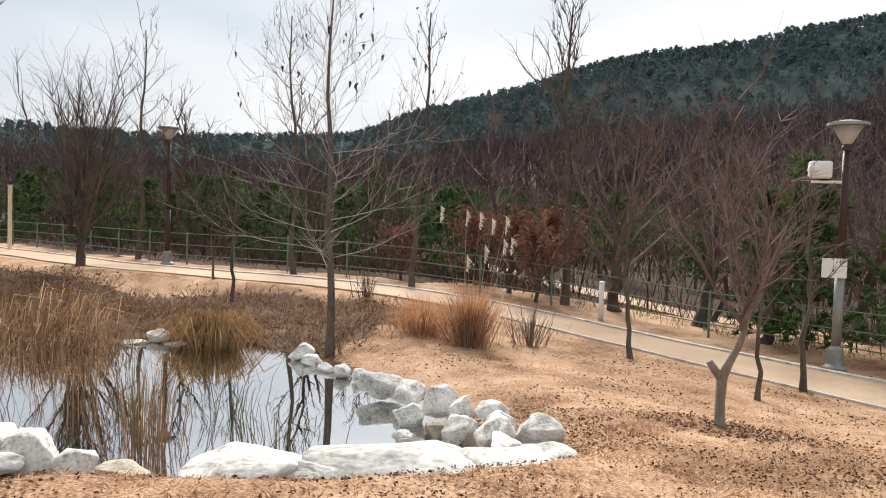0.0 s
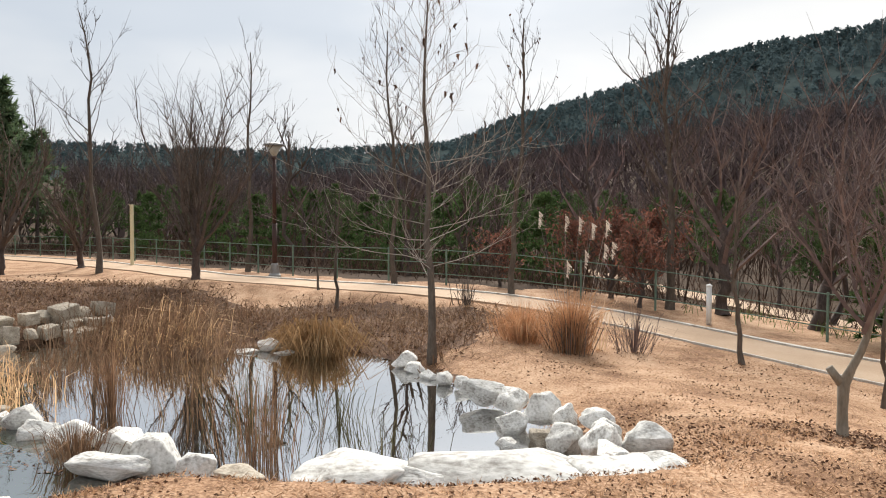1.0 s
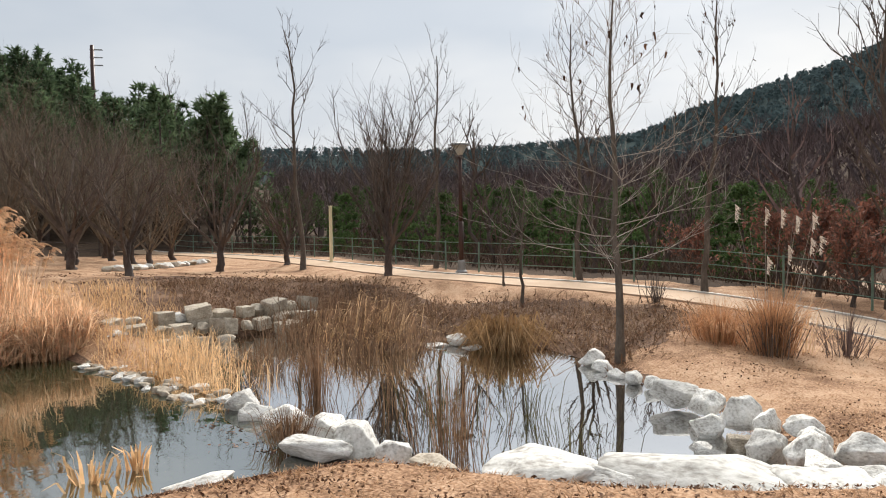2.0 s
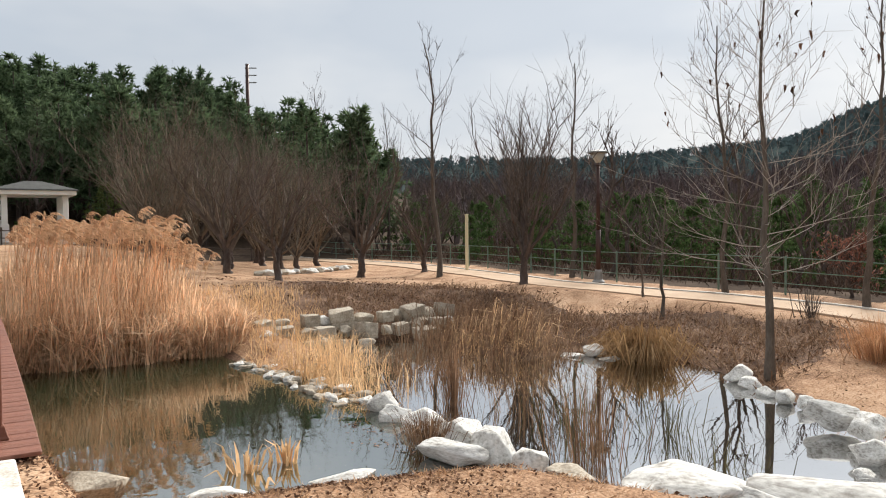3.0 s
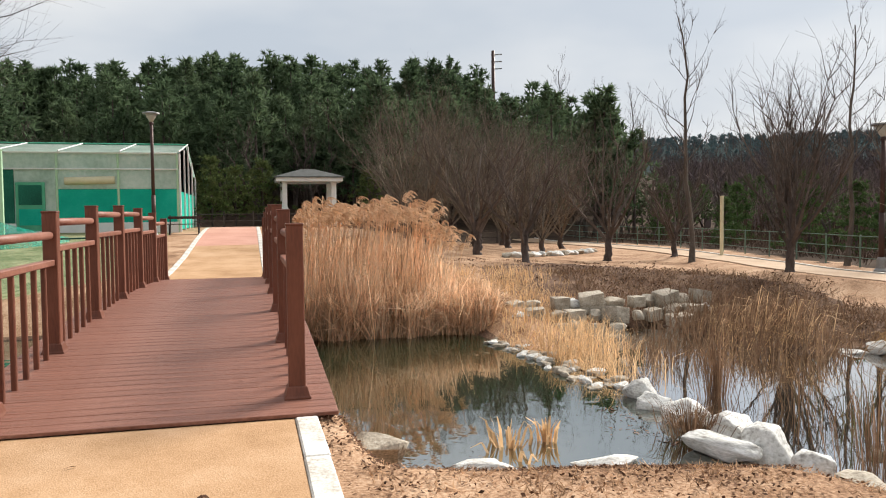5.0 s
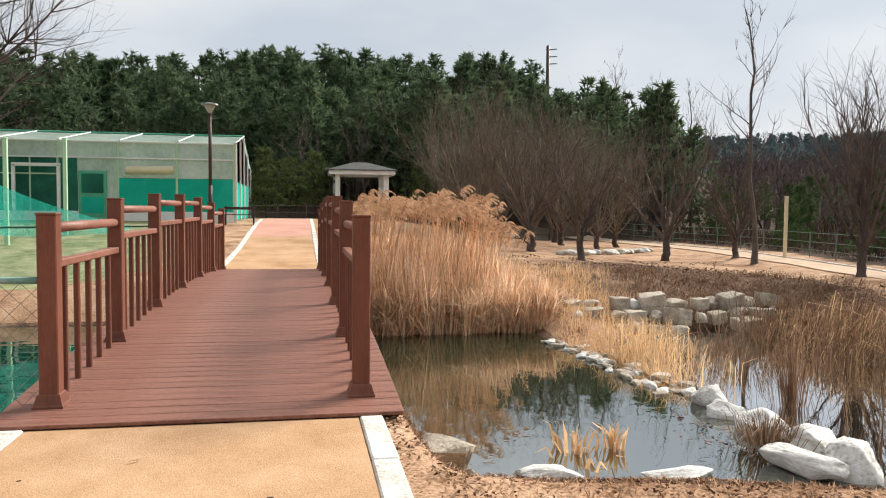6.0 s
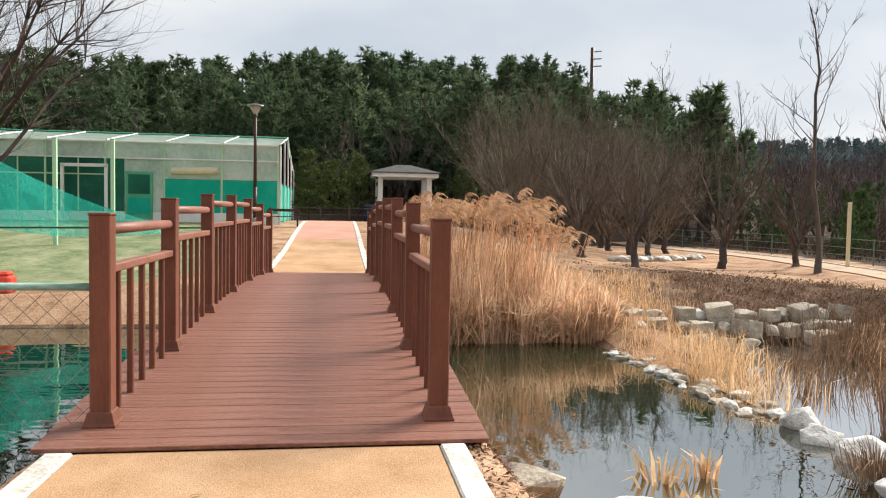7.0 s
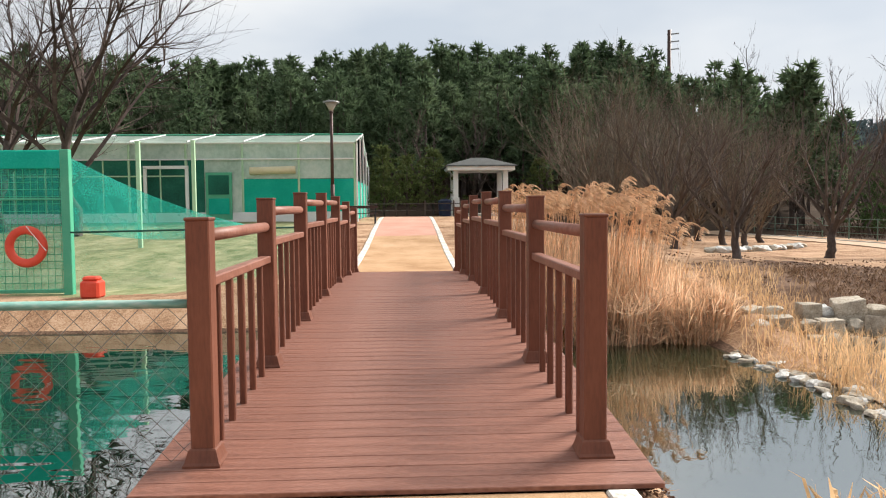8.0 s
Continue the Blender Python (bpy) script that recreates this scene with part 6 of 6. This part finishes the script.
# small trees that keep their russet leaves
T_OAK = tree_meshes(135, M_BARK_DARK, M_TWIG, 1.5, height=3.2, r0=0.07, lead=0.6, limbs=14, low=0.2, limb=0.5, rise=(20, 60), twigs=9, twig=0.45, fine=3, bendup=0.2, wobble=0.01)
ro = np.random.default_rng(8)
ends = np.array([r[1] for r in grow(np.random.default_rng(135), height=3.2, r0=0.07, lead=0.6, limbs=14, low=0.2, limb=0.5, rise=(20, 60), twigs=9, twig=0.45, fine=3, bendup=0.2, wobble=0.01)[1]])
at = ends[ro.integers(0, len(ends), 1500)] + ro.normal(0, 0.04, (1500, 3))
T_OAK.append(fast_mesh("leaves", *blades(at, at + ro.normal(0, 0.06, (1500, 3)) + [0, 0, -0.04], np.zeros((1500, 3)), ro.uniform(0.04, 0.08, 1500), ro), M_RUSSET))
for i, (x, y, sz) in enumerate([(-7.0, 19.3, 0.95), (-5.9, 18.4, 0.8), (-8.3, 20.0, 0.9), (-6.4, 21.2, 1.1), (-10.2, 19.0, 0.7)]):
    stand("russet_tree", T_OAK, x, y, "small tree still holding dry russet leaves", turn=i * 71, size=sz, group="russet trees")
# evergreen and tall trees by the lamp post
stand("young_pine", PINE_ME[0], 0.3, 17.4, "green pine beside the street lamp", "pine tree", turn=30, size=0.95)
stand("young_pine", PINE_ME[1], 2.3, 16.9, "green pine beside the street lamp", "pine tree", turn=130, size=0.9)
stand("young_pine", PINE_ME[2], -0.5, 18.6, "green pine beside the street lamp", "pine tree", turn=230, size=0.8)
# the pruned tree and saplings on the near lawn
T_PRUNED = tree_meshes(140, M_BARK_PALE, M_TWIG_PALE2, 1.1, height=3.0, r0=0.064, lead=0.44, limbs=6, low=0.78, limb=0.50, rise=(30, 64), twigs=12, twig=0.42, fine=5, bendup=0.28, wobble=0.006, taper=0.35, fan=0.5, lean=(0.085, 0))
T_PRUNED[0] = fast_mesh("trunk", *stem([(0, 0, 0), (0.004, 0, 0.06), (0.0, 0.006, 0.3), (0.004, 0, 0.56), (0.075, 0, 0.72), (0.15, 0, 0.88), (0.20, 0, 1.03), (0.255, 0, 1.32)], [0.080, 0.056, 0.049, 0.058, 0.040, 0.036, 0.034, 0.026], 8), M_BARK_PALE, True)
tree = stand("pruned_tree", T_PRUNED, -0.43, 8.39, "pruned bare tree with a pale knobbly trunk on the lawn", turn=20)
part("limb_stub", tube(0.045, 0.038, 0.22, 8, pose(0.0, 0, 0.54, 0, -36, 0)), M_BARK_PALE, tree, "sawn limb stub", soft=True)
stand("sapling", T_WHIP[0], -2.43, 13.47, "thin bare sapling on the lawn", size=1.2)
stand("sapling", T_WHIP[1], -0.25, 11.61, "thin bare sapling with a rough trunk on the lawn", size=1.0)
stand("sapling", T_WHIP[0], 0.32, 12.9, "leaning thin bare sapling on the lawn", turn=100, size=1.25)
stand("sapling", T_WHIP[1], -11.45, 13.43, "small crooked bare tree on the bank", turn=50, size=1.1)
stand("sapling", T_WHIP[0], -13.0, 14.5, "thin bare sapling on the bank", turn=10, size=0.8)
# the thicket of wide bare shrubs behind the reeds
T_WIDE = [tree_meshes(150 + i, M_BARK_DARK, M_TWIG_OLIVE, 1.05, height=4.4, r0=0.13, lead=0.22, limbs=14, low=0.5, limb=0.80, rise=(28, 66), twigs=15, twig=0.40, fine=5, bendup=0.35, wobble=0.006, taper=0.3, fan=0.4) for i in range(3)]
for i, (x, y, s) in enumerate([(-28.5, 8.6, 1.05), (-30.0, 6.8, 1.1), (-31.5, 9.3, 1.15), (-33.0, 6.6, 1.2), (-34.5, 9.0, 1.2), (-32.0, 12.0, 1.1), (-36.0, 12.5, 1.2), (-37.0, 7.4, 1.15), (-29.0, 11.5, 0.95), (-38.5, 10.0, 1.2), (-35.0, 15.0, 1.1), (-40.0, 13.5, 1.2)]):
    stand("bare_shrub_tree", T_WIDE[i % 3], x, y, "wide bare shrub-like tree with dense brown twigs", turn=i * 83, size=s, group="bare thicket")
stand("evergreen", PINE_BIG[0], -46.9, 22.6, "dark ragged pine standing above the thicket", "pine tree", size=1.28)
stand("evergreen", PINE_BIG[1], -48.3, 20.1, "dark ragged pine standing above the thicket", "pine tree", turn=70, size=1.3)
stand("evergreen", PINE_BIG[0], -45.5, 24.7, "dark ragged pine standing above the thicket", "pine tree", turn=170, size=0.95)
for i, (x, y, sz) in enumerate([(-46.0, -1.0, 0.85), (-47.5, 0.6, 0.95), (-48.0, -2.4, 1.0), (-45.4, -2.3, 0.7), (-49.0, 7.4, 0.9)]):
    stand("evergreen", SHRUB_ME[i % 3], x, y, "olive-green bushy evergreen behind the lane's end", "evergreen tree", turn=i * 60, size=sz, group="evergreens behind the fence")
for i, (x, y) in enumerate([(-58.9, 25.1), (-57.7, 27.9), (-55.5, 30.0)]):
    stand("tall_tree", T_TALL[i], x, y, "tall pale bare tree on the far rise", turn=i * 90, size=(1.45, 1.3, 1.35)[i])
utility_pole(-72.0, 23.6)
# the spreading willow beside the greenhouse
T_WILLOW = tree_meshes(160, M_BARK_DARK, M_TWIG_DARK, 1.6, height=11.5, r0=0.19, lead=0.5, limbs=11, low=0.3, limb=0.70, rise=(25, 68), twigs=20, twig=0.42, fine=8, bendup=0.06, wobble=0.012, taper=0.4, fan=0.45)
stand("willow_tree", T_WILLOW, -30.0, -13.2, "large spreading bare willow beside the greenhouse", turn=15)
stand("willow_tree", T_WILLOW, -31.5, -16.5, "large spreading bare willow beside the greenhouse", turn=140, size=0.9)


# a second path and fallow strips down in the valley
far_way = eased([(14.0, 20.0), (6.0, 24.0), (-2.0, 26.5), (-9.0, 30.0), (-16.0, 36.0)])
tagged(ribbon(offset(far_way, -0.9), offset(far_way, 0.9), 0.06, M_LOOP, "road", thick=0.2, cross=4), "pale path crossing the valley beyond the trees", "path", kind="structure")


# ---- litter and grass blades on the lawn ----
def litter(n, x0, x1, y0, y1, keep, size, seed):
    r = np.random.default_rng(seed)
    p = scatter(r, n, x0, x1, y0, y1, keep)
    m = len(p)
    z = lie(p[:, 0], p[:, 1]) + r.uniform(0.008, 0.03, m)
    c = np.column_stack([p, z])
    d = r.normal(size=(m, 3)) * [1, 1, 0.3]
    d /= np.linalg.norm(d, axis=1, keepdims=True)
    s = np.cross(d, r.normal(size=(m, 3)) * [0.35, 0.35, 1])
    s /= np.linalg.norm(s, axis=1, keepdims=True)
    k = r.uniform(0.5, 1.0, (m, 1)) * size
    v = np.stack([c - d * k, c + s * k * 0.55, c + d * k, c - s * k * 0.55], axis=1).reshape(-1, 3)
    return v, np.arange(m * 4).reshape(-1, 4)


def open_lawn(x, y):
    on_lane = (np.abs(y + 1.03) < 1.5)
    wet = (edge_distance(x, y, POND_R) < 0.25) | (edge_distance(x, y, POND_L) < 0.25)
    return np.where(on_lane | wet | (np.abs(loop_gap(x, y)) < 1.0), 0.0, 1.0)


patch = lambda x, y: np.clip(0.5 + 0.9 * waves(x, y, 0.55), 0.03, 1)
pieces = [litter(60000, -8, 4, 0.3, 8.5, lambda x, y: open_lawn(x, y) * patch(x, y) * smooth(9, 2.5, np.hypot(x + 2.0, y - 4.4)), 0.021, 1),
          litter(16000, -8, 5, 6.5, 15, lambda x, y: open_lawn(x, y) * patch(x, y) ** 2, 0.024, 2),
          litter(9000, -22, -5.5, 8.5, 15, lambda x, y: open_lawn(x, y) * bank_cover(x, y), 0.045, 3),
          litter(5000, -24, -12, 5.0, 14, lambda x, y: open_lawn(x, y) * patch(x, y) ** 2, 0.05, 4),
          litter(16000, -6.6, -3.6, 0.25, 4.6, lambda x, y: smooth(3.2, 0.6, edge_distance(x, y, POND_L)) * (0.6 + 0.4 * waves(x, y, 0.3)) * (edge_distance(x, y, POND_L) > 0.05), 0.024, 6),
          litter(9000, -4.6, 0.5, 3.2, 8.5, lambda x, y: smooth(2.0, 0.8, edge_distance(x, y, POND_R)) * open_lawn(x, y), 0.024, 7),
          litter(2500, -1.8, 1.0, 7.2, 9.4, lambda x, y: smooth(1.2, 0.2, np.hypot(x + 0.43, y - 8.3)), 0.03, 5)]
tagged(put("dead_leaves", fast_mesh("dead_leaves", *merge(pieces), M_LITTER)), "scattered dark brown dead leaves on the lawn", "leaves", kind="stuff")
fl = np.random.default_rng(18)
c = np.column_stack([fl.uniform(-8.2, -6.6, 110), fl.normal(4.12, 0.2, 110), np.full(110, WATER + 0.006)])
c = c[(c[:, 1] < 4.5) & (edge_distance(c[:, 0], c[:, 1], POND_L) < -0.05)]
lie_flat = fl.normal(0, 0.03, (len(c), 3)) * [1, 1, 0]
tagged(put("floating_leaves", fast_mesh("floating_leaves", *blades(c, c + lie_flat, np.full((len(c), 3), (0, 0, 0.003)), fl.uniform(0.015, 0.045, len(c)), fl), M_LITTER)), "dark dead leaves floating on the green pond", "leaves", kind="stuff")
bits = np.random.default_rng(15)
c = np.column_stack([bits.uniform(-12, -1.5, 26), bits.uniform(-2.0, 0.0, 26), np.zeros(26)])
c[:, 2] = np.where(c[:, 0] < -5.5, arch(c[:, 0]) + 0.006, 0.04)
end = c + np.column_stack([bits.normal(0, 0.05, (26, 2)), np.full(26, 0.004)])
tagged(put("fallen_leaves", fast_mesh("fallen_leaves", *blades(c, end, np.column_stack([np.zeros((26, 2)), np.full(26, 0.006)]), bits.uniform(0.006, 0.03, 26), bits), M_LITTER)), "few dry leaves and twigs on the deck and paving", "leaves", kind="stuff")
sh = np.random.default_rng(16)
g = scatter(sh, 5000, -5, 4, 14, 20, lambda x, y: smooth(0.9, 0.2, np.abs(loop_gap(x, y) - 3.3)) * (0.3 + 0.7 * waves(x, y, 0.4)))
root = np.column_stack([g, lie(g[:, 0], g[:, 1])])
tagged(put("green_shoots", fast_mesh("green_shoots", *blades(root, root + np.column_stack([sh.normal(0, 0.08, (len(g), 2)), sh.uniform(0.1, 0.35, len(g))]), np.zeros((len(g), 3)), np.full(len(g), 0.014), sh), M_GREEN_GRASS)), "low fresh green grass behind the path", "grass", kind="stuff")
r = np.random.default_rng(9)
g = np.concatenate([scatter(r, 90000, -7, 3.5, 0.3, 9, lambda x, y: open_lawn(x, y) * smooth(9, 3, np.hypot(x + 1.5, y - 3.5))),
                    scatter(r, 30000, -9, 4, 6, 15, lambda x, y: open_lawn(x, y))])
root = np.column_stack([g, lie(g[:, 0], g[:, 1]) - 0.005])
tip = root + np.column_stack([r.normal(0, 0.045, (len(g), 2)), r.uniform(0.012, 0.065, len(g)) * (0.6 + 0.5 * waves(g[:, 0], g[:, 1], 0.3))])
v, f = blades(root, tip, np.zeros((len(g), 3)), r.uniform(0.005, 0.011, len(g)), r)
tagged(put("lawn_grass", fast_mesh("lawn_grass", v, f, M_GRASS)), "short dry straw-coloured lawn grass", "grass", kind="stuff")
